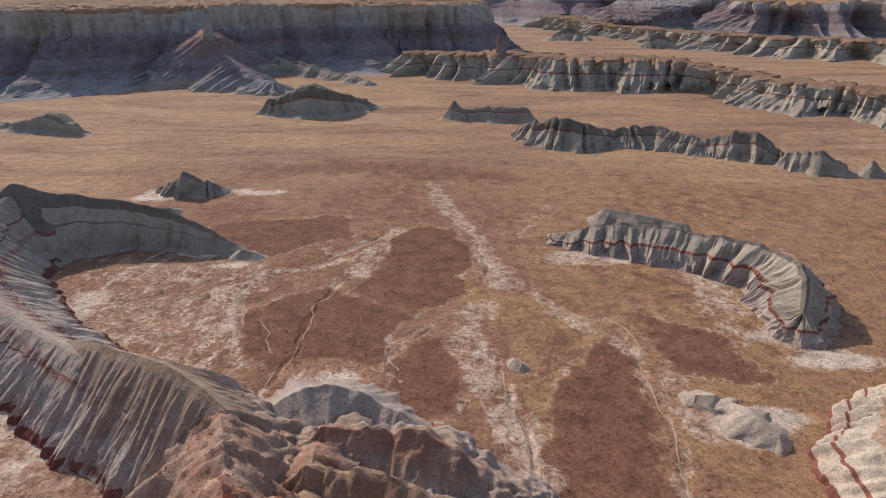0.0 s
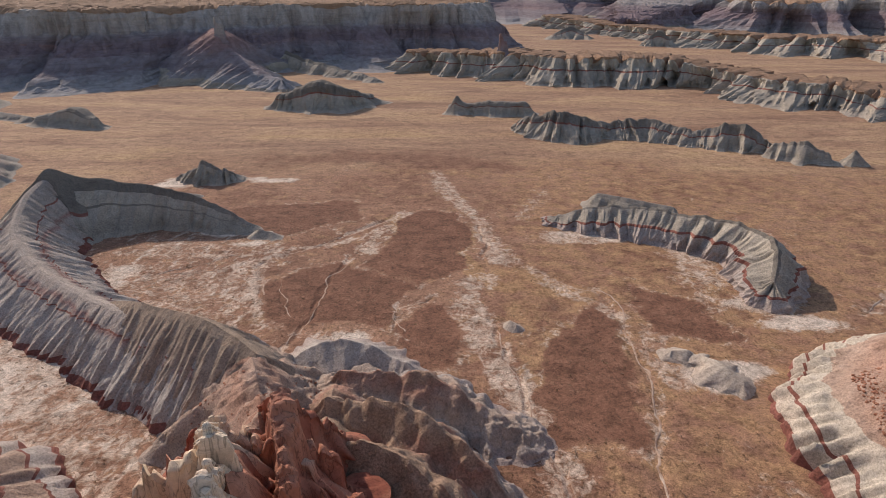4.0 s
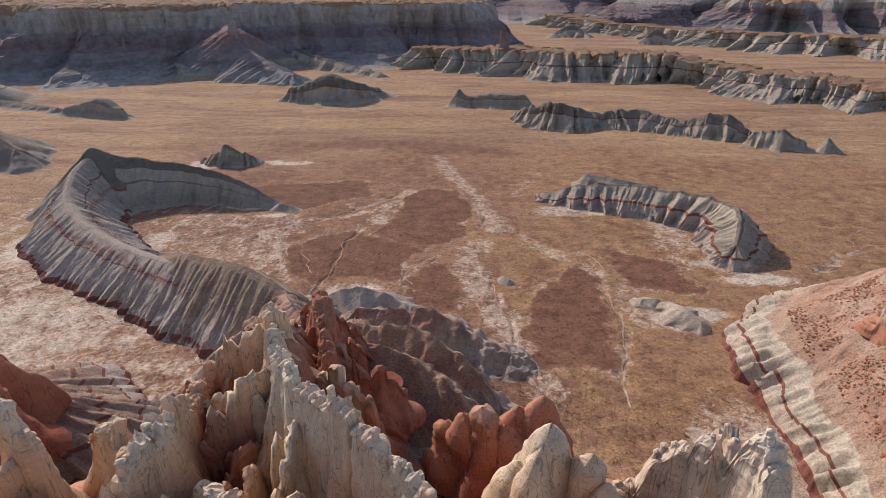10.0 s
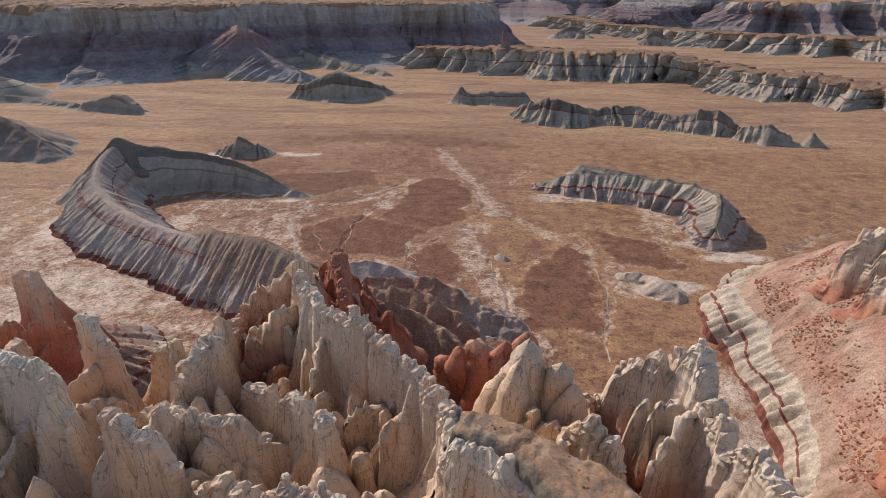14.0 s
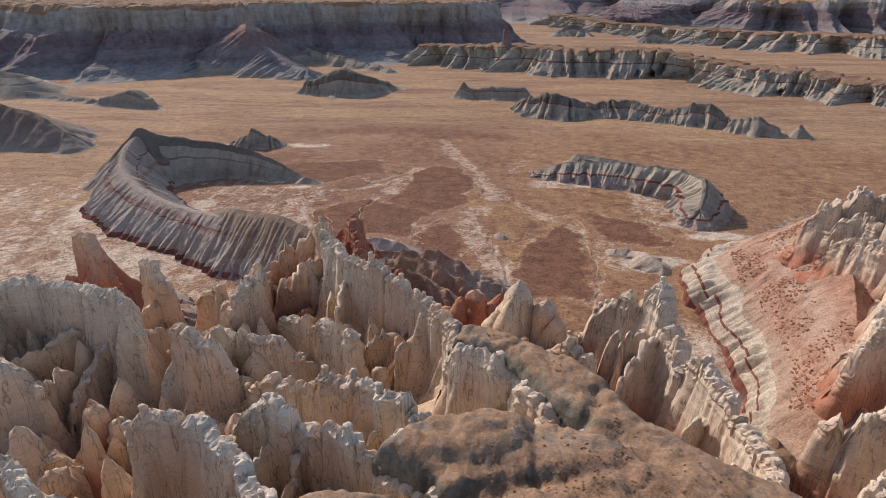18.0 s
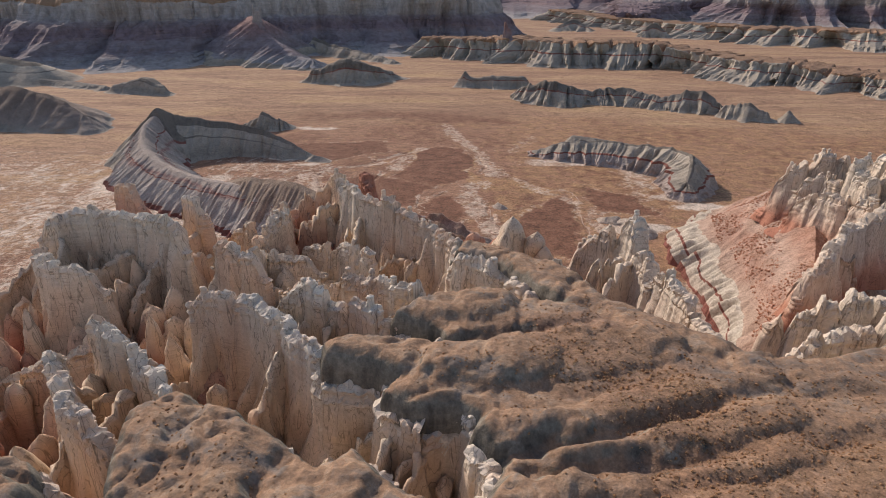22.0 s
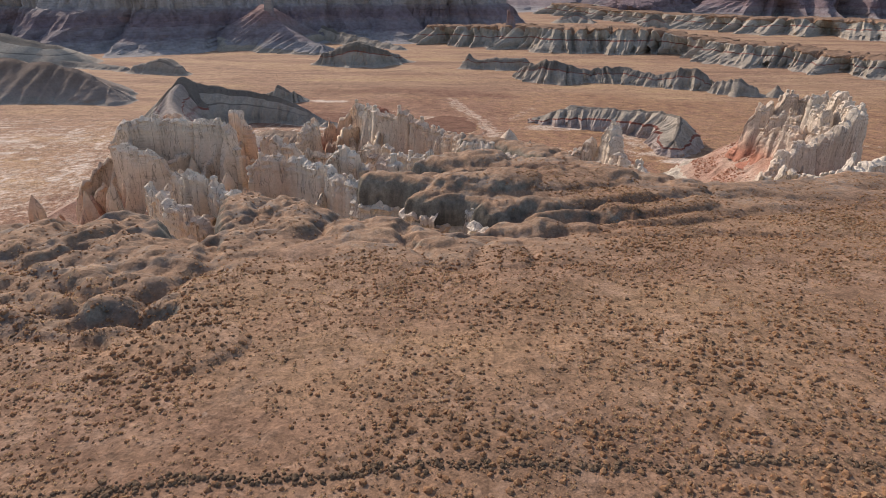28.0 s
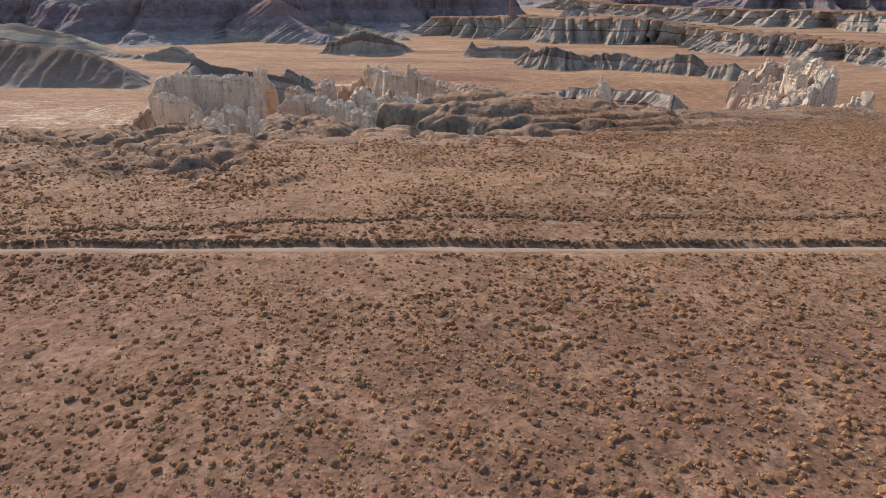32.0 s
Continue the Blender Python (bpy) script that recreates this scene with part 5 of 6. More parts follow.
    if side:
        q = np.stack([idv[:-1, :-1], idv[1:, :-1], idv[1:, 1:], idv[:-1, 1:]], -1)
    else:
        q = np.stack([idv[:-1], idv[1:], np.roll(idv[1:], -1, 1), np.roll(idv[:-1], -1, 1)], -1)
    hm = (h[:-1, 0] + h[1:, 0]) / 2
    own = thing is None
    if own:
        thing = empty("hoodoo_fin", (float(sp[n // 2, 0]), float(sp[n // 2, 1]), base))
    for lo, hi, pname in ((-9, 9, name),) if name == "spur" else ((-9, 0.86, name), (0.86, 9, "crest")):
        f = q[(hm >= lo) & (hm < hi)].reshape(-1, 4)
        used, inv = np.unique(f, return_inverse=True)
        part(pname, mesh_from(pname, verts[used], inv.reshape(-1, 4), mat, pname != "crest"), thing)
    if own:
        tagged(thing, label, "rock fin", "hoodoo fins")
    rnd = random.Random(seed)
    for _ in range(int(arc[-1] * spurs)):
        i, hand = rnd.randrange(n), rnd.choice((-1, 1)) if not side else 1
        far, drop = rnd.uniform(0.7, 1.5) * sp[i, 3], (top[i] - base)
        k0, k1, k2 = rnd.uniform(0.72, 0.95), rnd.uniform(0.55, 0.75), rnd.uniform(0.25, 0.5)
        skew = rnd.uniform(-0.7, 0.7)
        way = nor[i] * hand + tan[i] * skew
        bow = rnd.uniform(-0.25, 0.25)
        line = [(sp[i, 0] + way[0] * far * f + tan[i, 0] * bow * far * f * f, sp[i, 1] + way[1] * far * f + tan[i, 1] * bow * far * f * f, base + drop * k, sp[i, 3] * g) for f, k, g in ((0.05, k0, 0.62), (0.5, (k0 + k1) / 2, 0.6), (1.0, k1, 0.5), (1.35, k2, 0.4))]
        hoodoo("", line, base, mat, seed * 50 + i, wide * 0.8, uneven * 0.9, gaps * 0.8, ribs * 0.8, reach * 0.8, 0.0, 0.58, 28, 0.85, 0, thing, "spur", 0.0)
    for _ in range(int(arc[-1] * tops)):
        i = rnd.randrange(n)
        k = rnd.uniform(0.45, 0.95)
        pinnacle("crest_spire", rnd.choice(SPIRES), mat, sp[i, 0] + rnd.uniform(-0.6, 0.6), sp[i, 1] + rnd.uniform(-0.6, 0.6), top[i] - 1.6, k, 1.6 + k * rnd.uniform(1.2, 2.6), thing, rnd)
    return thing


hoodoo("white capped block fin below the brown ramp", [(1, -20.5, -6, 6), (4.5, -22.5, -5.4, 6), (8.5, -24.5, -5.2, 6), (12.5, -27.5, -5.6, 6)], -40, m_fin, 92, 2.4, 0.7, 1.5, 5, 0.6, 0.1, thick=1.5)
hoodoo("cream columns beside the brown ramp", [(13.5, -31, -6.5, 6), (15.5, -36, -5, 6), (18, -41, -4.6, 6), (20, -44, -6, 6)], -40, m_fin, 93, 2.2, 2.2, 6, 4, 0.7, 0.2, thick=1.3)
hoodoo("tall red and white pinnacled fin", [(-50, 70, -27, 11), (-43, 58, -14, 14), (-39, 48, -10, 14), (-36, 38, -9.5, 13), (-31, 30, -11, 10)], -46, m_fin_red, 51, 2.0, 3.4, 6, 5, 1.0, 0.3, spurs=0.3)
hoodoo("red peak fin beside the white pinnacles", [(-44, 80, -28, 9), (-36, 72, -18, 10), (-31, 62, -17, 11), (-28, 48, -22, 9)], -46, m_redrock, 52, 2.6, 3.2, 6, 5, 1.0, spurs=0.3)
hoodoo("cream columned fin with pinnacles", [(-34, 34, -10, 9), (-29, 24, -4, 9), (-22, 16, -4.5, 9), (-13.3, 9.2, -4.2, 9), (-8, 3, -6.2, 9), (-1.5, -4, -5.8, 9), (2, -12, -6.2, 9), (3, -19, -5.8, 8)], -44, m_fin, 53, 1.9, 1.9, 5, 4.6, 0.85, 0.35)
hoodoo("cream fin with red foot", [(-54, 0, -12, 8), (-50, 8, -6, 8), (-49, 14, -7, 8), (-53, 28, -18, 8), (-56, 42, -24, 8), (-54, 56, -29, 7)], -46, m_fin_red, 54, 2.4, 2.8, 6, 5, 1.0)
hoodoo("broad pale grey cliff wall with flat top", [(-111, -3, -7, 10), (-105, 1, -4.8, 12), (-97, 2, -4.2, 12), (-85, -1, -4.2, 12), (-75, -5, -3.6, 11), (-68, -10, -6, 9)], -44, m_fin, 55, 2.6, 0.8, 2, 6, 0.6, 0.1)
hoodoo("tall cream rock tower", [(-79, 14, -6.0, 8), (-75, 12, -3.0, 8), (-71, 10, -5, 8)], -42, m_fin, 56, 2.4, 1.4, 2, 5, 0.7)
hoodoo("shaded dark rock pinnacle fin", [(-122, 52, -14, 8), (-116, 50, -12, 9), (-108, 46, -24, 8)], -48, m_fin_red, 57, 3, 2.2, 4, 5, 0.9)
hoodoo("cream fin with white crumbling cap", [(-18, -65, -3.4, 6), (-25, -60, -3.0, 7), (-30, -54, -2.8, 7.5), (-38, -47, -2.6, 7.5), (-44, -45, -3.6, 7.5), (-51, -44.5, -4, 7)], -38, m_fin, 58, 2.0, 1.2, 3, 5, 0.75, 0.12)
hoodoo("cream fin with brown crumbling crest", [(-35, -40, -10, 7), (-28.5, -43, -4.2, 7), (-21, -46, -3.6, 7), (-14, -49.5, -3.6, 7), (-8.5, -53, -3.4, 7)], -38, m_fin, 59, 1.8, 1.8, 3, 4.6, 0.8, 0.2)
hoodoo("cream columned rock fin", [(-42, -20, -18, 8), (-33, -24, -12, 8), (-24, -28, -8.4, 8), (-16, -32, -6.4, 8), (-11, -36, -4.6, 8), (-6, -40, -3.8, 7), (-1, -45, -3.4, 6)], -40, m_fin, 60, 2.1, 1.8, 3, 5, 0.85, 0.15)
hoodoo("cream fin with white crumbling cap", [(-41, -78, -3.4, 6), (-46, -71, -4.0, 7), (-53, -64, -4.4, 7), (-60, -58, -4.6, 7), (-69, -51.5, -4.6, 7)], -40, m_fin, 61, 1.9, 1.6, 3, 5, 0.8, 0.15)
hoodoo("cream fin with white crumbling cap", [(-45, -85, -4, 6), (-51, -81, -4.2, 7), (-57, -77, -4.0, 7), (-62, -71, -5.0, 7), (-67, -65, -5.2, 7), (-71, -60, -9, 7)], -40, m_fin, 62, 1.9, 1.6, 3, 5, 0.8, 0.15)
hoodoo("orange and cream rock fin", [(-66, -90, -12, 7), (-78, -78, -16, 8), (-90, -66, -20, 8), (-104, -50, -28, 8)],-50, m_fin_red, 63, 2.6, 2.4, 5, 5.5, 1.0)
hoodoo("orange and cream low fin", [(-84, -96, -12, 7), (-100, -84, -18, 8), (-118, -68, -26, 8)],-54, m_fin_red, 64, 2.6, 2.4, 5, 5.5, 1.0)
hoodoo("cream rounded fin below the wall", [(-72, -34, -22, 8), (-80, -42, -19, 8), (-92, -46, -22, 8), (-104, -40, -27, 8)],-48, m_fin, 74, 3.2, 2.4, 4, 6, 1.1, 0.0)
hoodoo("orange rounded fin below the wall", [(-60, -24, -24, 8), (-52, -30, -20, 8), (-44, -30, -17, 7)],-44, m_fin, 75, 3.2, 2.4, 4, 6, 1.1, 0.0)
hoodoo("grey rounded tower fin in shade", [(-82, -26, -9, 9), (-91, -27, -4.5, 11), (-99, -20, -8, 11), (-108, -8, -12, 10)],-44, m_fin, 65, 3.0, 1.6, 3, 6, 0.8, 0.05)
hoodoo("cream rounded fin of the inner bowl", [(-60, -2, -17, 8), (-51, -6, -12, 8), (-42, -8, -11, 8), (-34, -7, -14, 8)],-42, m_fin, 81, 3.2, 2.4, 4, 6, 1.1, 0.0)
hoodoo("cream rounded fin of the inner bowl", [(-44, 8, -18, 8), (-36, 3, -14, 8), (-27, -4, -11, 8), (-20, -12, -10, 8)],-42, m_fin, 82, 3.2, 2.4, 4, 6, 1.1, 0.0)
hoodoo("cream and orange fin below the tower", [(-70, 24, -20, 8), (-62, 20, -17, 8), (-57, 12, -15, 8)],-44, m_fin, 83, 3.0, 2.4, 4, 6, 1.1, 0.0)
hoodoo("cream cone fin with a dark cap", [(-60, -12, -10, 8), (-52, -17, -4, 9), (-45, -19, -9, 8)],-40, m_fin, 80, 3.0, 2.4, 3, 5, 1.1, 0.0)
hoodoo("pale knobbed rock tower fin", [(38, 20, -24, 8), (44, 17.5, -16, 9), (48, 14, -13.5, 9), (53, 7.5, -10, 9), (54, 0, -13, 9), (54, -9, -11, 7)], -46, m_wall_e, 66, 3.0, 3.2, 8, 6.5, 0.7, 0.25, thick=1.4)
hoodoo("shaded pale cliff fin beside the tongue", [(54, -10, -13, 5.0), (57, -22, -15, 5.6), (58, -36, -15, 5.6), (56, -49, -14, 5.0)],-44, m_wall_e, 79, 2.6, 1.8, 3, 5.5, 0.8, 0.05, thick=1.5)
hoodoo("cream rounded dome fin", [(8, 14, -30, 9), (18, 6, -22, 9), (27, -2, -18, 9), (34, -10, -14, 9)],-44, m_fin, 67, 3.2, 2.6, 4, 5.5, 1.1, 0.0)
dome_fin = tagged(empty("hoodoo_fin", (15, 34, -46)), "red and pale rounded rock domes", "rock fin", "hoodoo fins")
rnd = random.Random(68)
for x, y, top, r in [(10, 36, -25.7, 5.2), (6, 38, -29, 4.8), (14, 34, -30, 4.8), (21, 40, -25.3, 4.8), (16, 41, -29, 4.5), (25, 38, -30, 4.5), (1, 40, -35, 4.8),
                     (20.5, 14.6, -11, 6.2), (16, 12, -14, 5.2), (24.5, 11, -14, 5.2), (12.5, 16, -20, 5.5), (28, 7, -17, 5.2), (18, 20, -22, 5.4)]:
    pinnacle("dome", rnd.choice(DOMES + BUTTRESSES[:4]), m_fin_red if y > 30 else m_fin, x, y, -48, r * 1.35, top + 48, dome_fin, rnd)
hoodoo("low pale cream rock fin", [(36, 20, -26, 7), (30, 8, -24, 7), (24, -4, -18, 7)],-46, m_fin, 69, 3.0, 2.4, 4, 5.5, 1.0, 0.0)
hoodoo("great pale cliff wall with pinnacles and red foot", [(137, 93, -24, 4), (141, 88, -13, 4.6), (148, 87, -8, 5), (156, 85, -8.5, 5), (161, 75, -8, 5), (161, 62, -8.5, 5), (158, 46, -8, 5)], -42, m_wall_e, 70, 2.6, 3.6, 8, 4, 0.25, 0.35, thick=2.8, spurs=0.06)
hoodoo("pale stepped cliff columns below the great wall", [(142, 84, -20, 4), (148, 76, -14, 4.6), (152, 66, -13, 4.6), (152, 55, -14, 4.6)], -42, m_wall_e, 94, 2.2, 3.4, 7, 4, 0.3, 0.3, thick=2.6, spurs=0.05)
hoodoo("pale stepped cliff columns below the great wall", [(136, 76, -27, 4), (141, 67, -20, 4.4), (145, 57, -18, 4.4), (148, 46, -17, 4.4)], -42, m_wall_e, 95, 2.2, 3.4, 7, 4, 0.3, 0.3, thick=2.6, spurs=0.05)
hoodoo("pale cliff spur with pinnacles", [(158, 46, -9, 5), (146, 40, -12, 5), (136, 35, -15, 4.8), (126, 28, -17, 4.8), (112, 11, -19, 4.6), (101, 3, -23, 4)], -42, m_wall_e, 71, 2.6, 3.0, 7, 4, 0.3, 0.25, thick=2.2, spurs=0.06)
hoodoo("pale cliff spur with pinnacles", [(140, -10, -8, 7), (120, -20, -9, 7), (101, -28, -10, 6.5), (87, -30, -11, 6), (78, -25, -19, 5)], -44, m_wall_e, 72, 2.6, 2.8, 7, 5, 0.4, 0.25, thick=1.6)
hoodoo("pale crumbling fin at the rim", [(112, -44, -6, 6), (96, -44, -7, 6), (80, -45, -8, 6), (67, -50, -11, 5)], -40, m_wall_e, 73, 1.8, 2.6, 6, 4.5, 0.5, 0.2, thick=1.3)

# ---------------------------------------------------------------- columns that front the rim cliff
rim_cliff = tagged(empty("rim_cliff", (0, -80, -10)), "cream fluted cliff columns below the clay rim", "cliff", kind="structure")
edge_line = [q for q in RIM if -95 < q[0] < 118 and q[1] > -120]
for i in range(0, len(edge_line) - 1, 6):
    run = np.array(edge_line[max(i - 1, 0):i + 7], float)
    if len(run) < 2:
        continue
    top = plateau(run[:, 0], run[:, 1]) - 3.3
    hoodoo("", [(x, y, z, 7.5) for (x, y), z in zip(run, top)], -34, m_fin, 800 + i, 2.2, 1.5, 2.5, 5, 1.0, 0.0, thick=1.3, side=1, spurs=0.13, thing=rim_cliff, name="cliff_face")

# ---------------------------------------------------------------- rounded domes on the floor between the fins
rnd = random.Random(77)
made = 0
while made < 190:
    x, y = rnd.uniform(-112, -4), rnd.uniform(-84, 6)
    if inside(np.array([x]), np.array([y]), RIM)[0] or seg_dist(np.array([x]), np.array([y]), RIM)[0][0] < 7:
        continue
    z, r = float(height_at(np.array([x]), np.array([y]))[0]), rnd.uniform(3.5, 7.5)
    top = max(z + r * 1.2, rnd.uniform(-27, -14))
    dome = pinnacle("rock_dome", rnd.choice(DOMES + DOMES + APRONS[:4]), rnd.choice((m_fin, m_fin, m_fin, m_fin_red)), x, y, z - 2.5, r, top - z + 2.5, None, rnd)
    tagged(dome, "rounded orange and cream rock dome between fins", "rock", "rock domes")
    made += 1

# ---------------------------------------------------------------- dirt track
def strip(name, xs, mid, half, lift, mat, label):
    """A thin band of earth that follows the ground along x."""
    k = 5
    v, across = [], np.linspace(-half, half, k)
    for x in xs:
        yy = mid(x) + across * (1 + 0.10 * math.sin(x * 0.37) + 0.06 * math.sin(x * 0.83))
        z = height_at(np.full(k, x), yy) + lift
        z[0] -= 0.12
        z[-1] -= 0.12
        v.extend(zip([x] * k, yy, z))
    n = len(xs)
    iv = np.arange(n * k).reshape(n, k)
    f = np.stack([iv[:-1, :-1], iv[1:, :-1], iv[1:, 1:], iv[:-1, 1:]], -1).reshape(-1, 4)
    return tagged(new(name, mesh_from(name, np.array(v), f, mat)), label, "road", kind="structure")


def track_material():
    k = Mat("pale_track_dust")
    f = k.noise(0.8, 5, 0.65)
    g = k.noise(6, 3, 0.6, (1, 0.4, 1))
    c = k.ramp(g, [(0.3, (0.33, 0.245, 0.18)), (0.7, (0.42, 0.325, 0.25))])
    c = k.mix(0.4, c, k.ramp(f, [(0.3, 0.6), (0.7, 1.1)]), 'MULTIPLY')
    return k.done(c, [(f, 0.1, 0.4)])


m_track = track_material()
strip("road", np.arange(-400, 400.1, 1.0), track_y, 0.62, 0.05, m_track, "pale dusty dirt track across the plateau")


# ---------------------------------------------------------------- washes
def ribbon(pts, half, seed):
    """A pale dry stream bed that winds over the ground, with a darker cut along its middle."""
    c = curve_through([(x, y) for x, y in pts], 0.8)
    n = len(c)
    s = np.arange(n) * 0.8
    off = np.stack([vnoise(s / 9, seed * 1.7, 0, seed) * 3.0 + vnoise(s / 3.1, seed * 0.9, 0, seed + 1) * 0.9,
                    vnoise(s / 9, seed * 2.9, 0, seed + 2) * 3.0 + vnoise(s / 3.1, seed * 0.3, 0, seed + 3) * 0.9], 1)
    c = c + 0.6 * off * smooth(0, 12, s)[:, None]
    t = np.gradient(c, axis=0)
    t /= np.linalg.norm(t, axis=1)[:, None] + 1e-9
    nrm = np.stack([-t[:, 1], t[:, 0]], 1)
    k = 5
    wid = half * (0.75 + 0.6 * np.abs(vnoise(s / 4, 0.5 * seed, 0, seed + 4))) * smooth(-3, 20, s)
    u = np.linspace(-1, 1, k)
    xy = c[:, None, :] + nrm[:, None, :] * (u[None, :, None] * wid[:, None, None])
    z = height_at(xy[..., 0].ravel(), xy[..., 1].ravel()).reshape(n, k) + np.array([-0.05, 0.10, 0.05, 0.10, -0.05])
    iv = np.arange(n * k).reshape(n, k)
    f = np.stack([iv[:-1, :-1], iv[1:, :-1], iv[1:, 1:], iv[:-1, 1:]], -1).reshape(-1, 4)
    v = np.concatenate([xy, z[..., None]], -1).reshape(-1, 3)
    return tagged(new("dry_wash", mesh_from("dry_wash", v, f, m_wash)), "pale narrow dry wash on the valley floor", "wash", kind="structure")


def wash_material():
    k = Mat("pale_wash_silt")
    g = k.noise(5, 4, 0.6)
    f = k.noise(0.8, 5, 0.65)
    c = k.ramp(g, [(0.3, (0.28, 0.16, 0.105)), (0.5, (0.44, 0.31, 0.23)), (0.7, (0.56, 0.44, 0.35))])
    c = k.mix(0.5, c, k.ramp(f, [(0.3, 0.55), (0.7, 1.1)]), 'MULTIPLY')
    return k.done(c, [(f, 0.2, 0.5)])


m_wash = wash_material()
for i, (pts, half) in enumerate(WASHES):
    ribbon(pts, half * 0.45, 20 + i)
BRANCHES = [[(-88, 215), (-108, 205), (-128, 204)], [(-98, 245), (-112, 230), (-138, 228)], [(-91, 184), (-100, 176), (-112, 180)], [(-140, 330), (-150, 318), (-160, 316)], [(215, 215), (222, 232), (240, 246)],
            [(-190, 150), (-160, 128), (-140, 92)], [(-220, 160), (-180, 120), (-150, 95)], [(-120, 240), (-132, 214), (-150, 208)]]
for i, pts in enumerate(BRANCHES):
    ribbon(pts, 0.3, 60 + i)


# ---------------------------------------------------------------- plants
def plant_material(name, c0, c1, c2):
    k = Mat(name)
    k.b.inputs["Roughness"].default_value = 0.9
    r = k.ramp(k.geo.outputs["Random Per Island"], [(0.0, c0), (0.5, c1), (1.0, c2)])
    big = k.noise(12, 3)
    c = k.mix(0.5, r, k.ramp(big, [(0.35, 0.65), (0.65, 1.15)]), 'MULTIPLY')
    k.done(c)
    thin = k.t.nodes.new("ShaderNodeBsdfTranslucent")
    k.link(c, thin.inputs["Color"])
    both = k.t.nodes.new("ShaderNodeMixShader")
    both.inputs[0].default_value = 0.45
    k.link(k.b.outputs[0], both.inputs[1])
    k.link(thin.outputs[0], both.inputs[2])
    k.link(both.outputs[0], k.t.nodes["Material Output"].inputs["Surface"])
    return k.m


m_straw = plant_material("dry_straw_grass", (0.46, 0.31, 0.185), (0.55, 0.39, 0.235), (0.36, 0.235, 0.145))
m_rust = plant_material("rust_brown_shrub", (0.40, 0.215, 0.115), (0.48, 0.285, 0.155), (0.29, 0.165, 0.10))
m_sage = plant_material("dark_sage_shrub", (0.24, 0.165, 0.105), (0.31, 0.205, 0.13), (0.18, 0.125, 0.085))


def tuft(rnd, blades, wide, tall):
    """One plant of radius 1 as leaf triangles that spread from its foot, about tall high."""
    v = []
    for i in range(blades):
        a = 6.28318 * (i + rnd.uniform(-0.4, 0.4)) / blades * 2.4
        e = rnd.uniform(0.15, 1.45)
        d = np.array([math.cos(a) * math.cos(e), math.sin(a) * math.cos(e), math.sin(e) * tall])
        side = np.array([-math.sin(a), math.cos(a), rnd.uniform(-0.4, 0.4)]) * wide * rnd.uniform(0.7, 1.3)
        ln = rnd.uniform(0.75, 1.1)
        v += [d * ln * 0.15 - side * 0.5 - np.array([0, 0, 0.08]), d * ln * 0.75 + side * 0.6, d * ln * 1.05 - side * 0.35 + np.array([0, 0, 0.05])]
    return np.array(v)


def bush(rnd, sides=5):
    """One low rounded bush of radius 1: a ragged ring on the ground, a smaller one above it and an uneven top."""
    ring = [(1.0 * rnd.uniform(0.75, 1.15), 6.2832 * (i + rnd.uniform(-0.25, 0.25)) / sides) for i in range(sides)]
    low = [np.array([r * math.cos(a), r * math.sin(a), -0.1]) for r, a in ring]
    high = [np.array([0.72 * r * math.cos(a + 0.5), 0.72 * r * math.sin(a + 0.5), rnd.uniform(0.45, 0.85)]) for r, a in ring]
    tip = np.array([rnd.uniform(-0.3, 0.3), rnd.uniform(-0.3, 0.3), rnd.uniform(0.8, 1.05)])
    v = []
    for i in range(sides):
        j = (i + 1) % sides
        v += [low[i], low[j], high[i], high[i], low[j], high[j], high[i], high[j], tip]
    return np.array(v)


def scatter(name, label, category, xs, ys, sizes, mat, blades, wide, tall, seed):
    """Plants on the ground at xs, ys: leaf tufts, or low bushes where blades is 0."""
    rnd = random.Random(seed)
    kinds = [tuft(rnd, blades, wide, tall) if blades else bush(rnd) * np.array([1, 1, tall]) for _ in range(8)]
    n = len(xs)
    zs = height_at(xs, ys)
    rs = np.random.RandomState(seed)
    ang, pick = rs.uniform(0, 6.283, n), rs.randint(0, 8, n)
    t = np.array(kinds)[pick]
    c, s = np.cos(ang)[:, None], np.sin(ang)[:, None]
    x = (t[:, :, 0] * c - t[:, :, 1] * s) * sizes[:, None] + xs[:, None]
    y = (t[:, :, 0] * s + t[:, :, 1] * c) * sizes[:, None] + ys[:, None]
    z = t[:, :, 2] * sizes[:, None] + zs[:, None]
    v = np.stack([x, y, z], -1).reshape(-1, 3)
    return tagged(new(name, mesh_from(name, v, np.arange(len(v)).reshape(-1, 3), mat, False)), label, category, kind="stuff")


def spread(n, seed, x0, x1, y0, y1, keep):
    rs = np.random.RandomState(seed)
    x, y = rs.uniform(x0, x1, n), rs.uniform(y0, y1, n)
    ok = keep(x, y) > rs.uniform(0, 1, n)
    return x[ok], y[ok], rs


def rim_side(x, y):
    d, _ = seg_dist(x, y, RIM)
    return np.where(inside(x, y, RIM), -d, d)


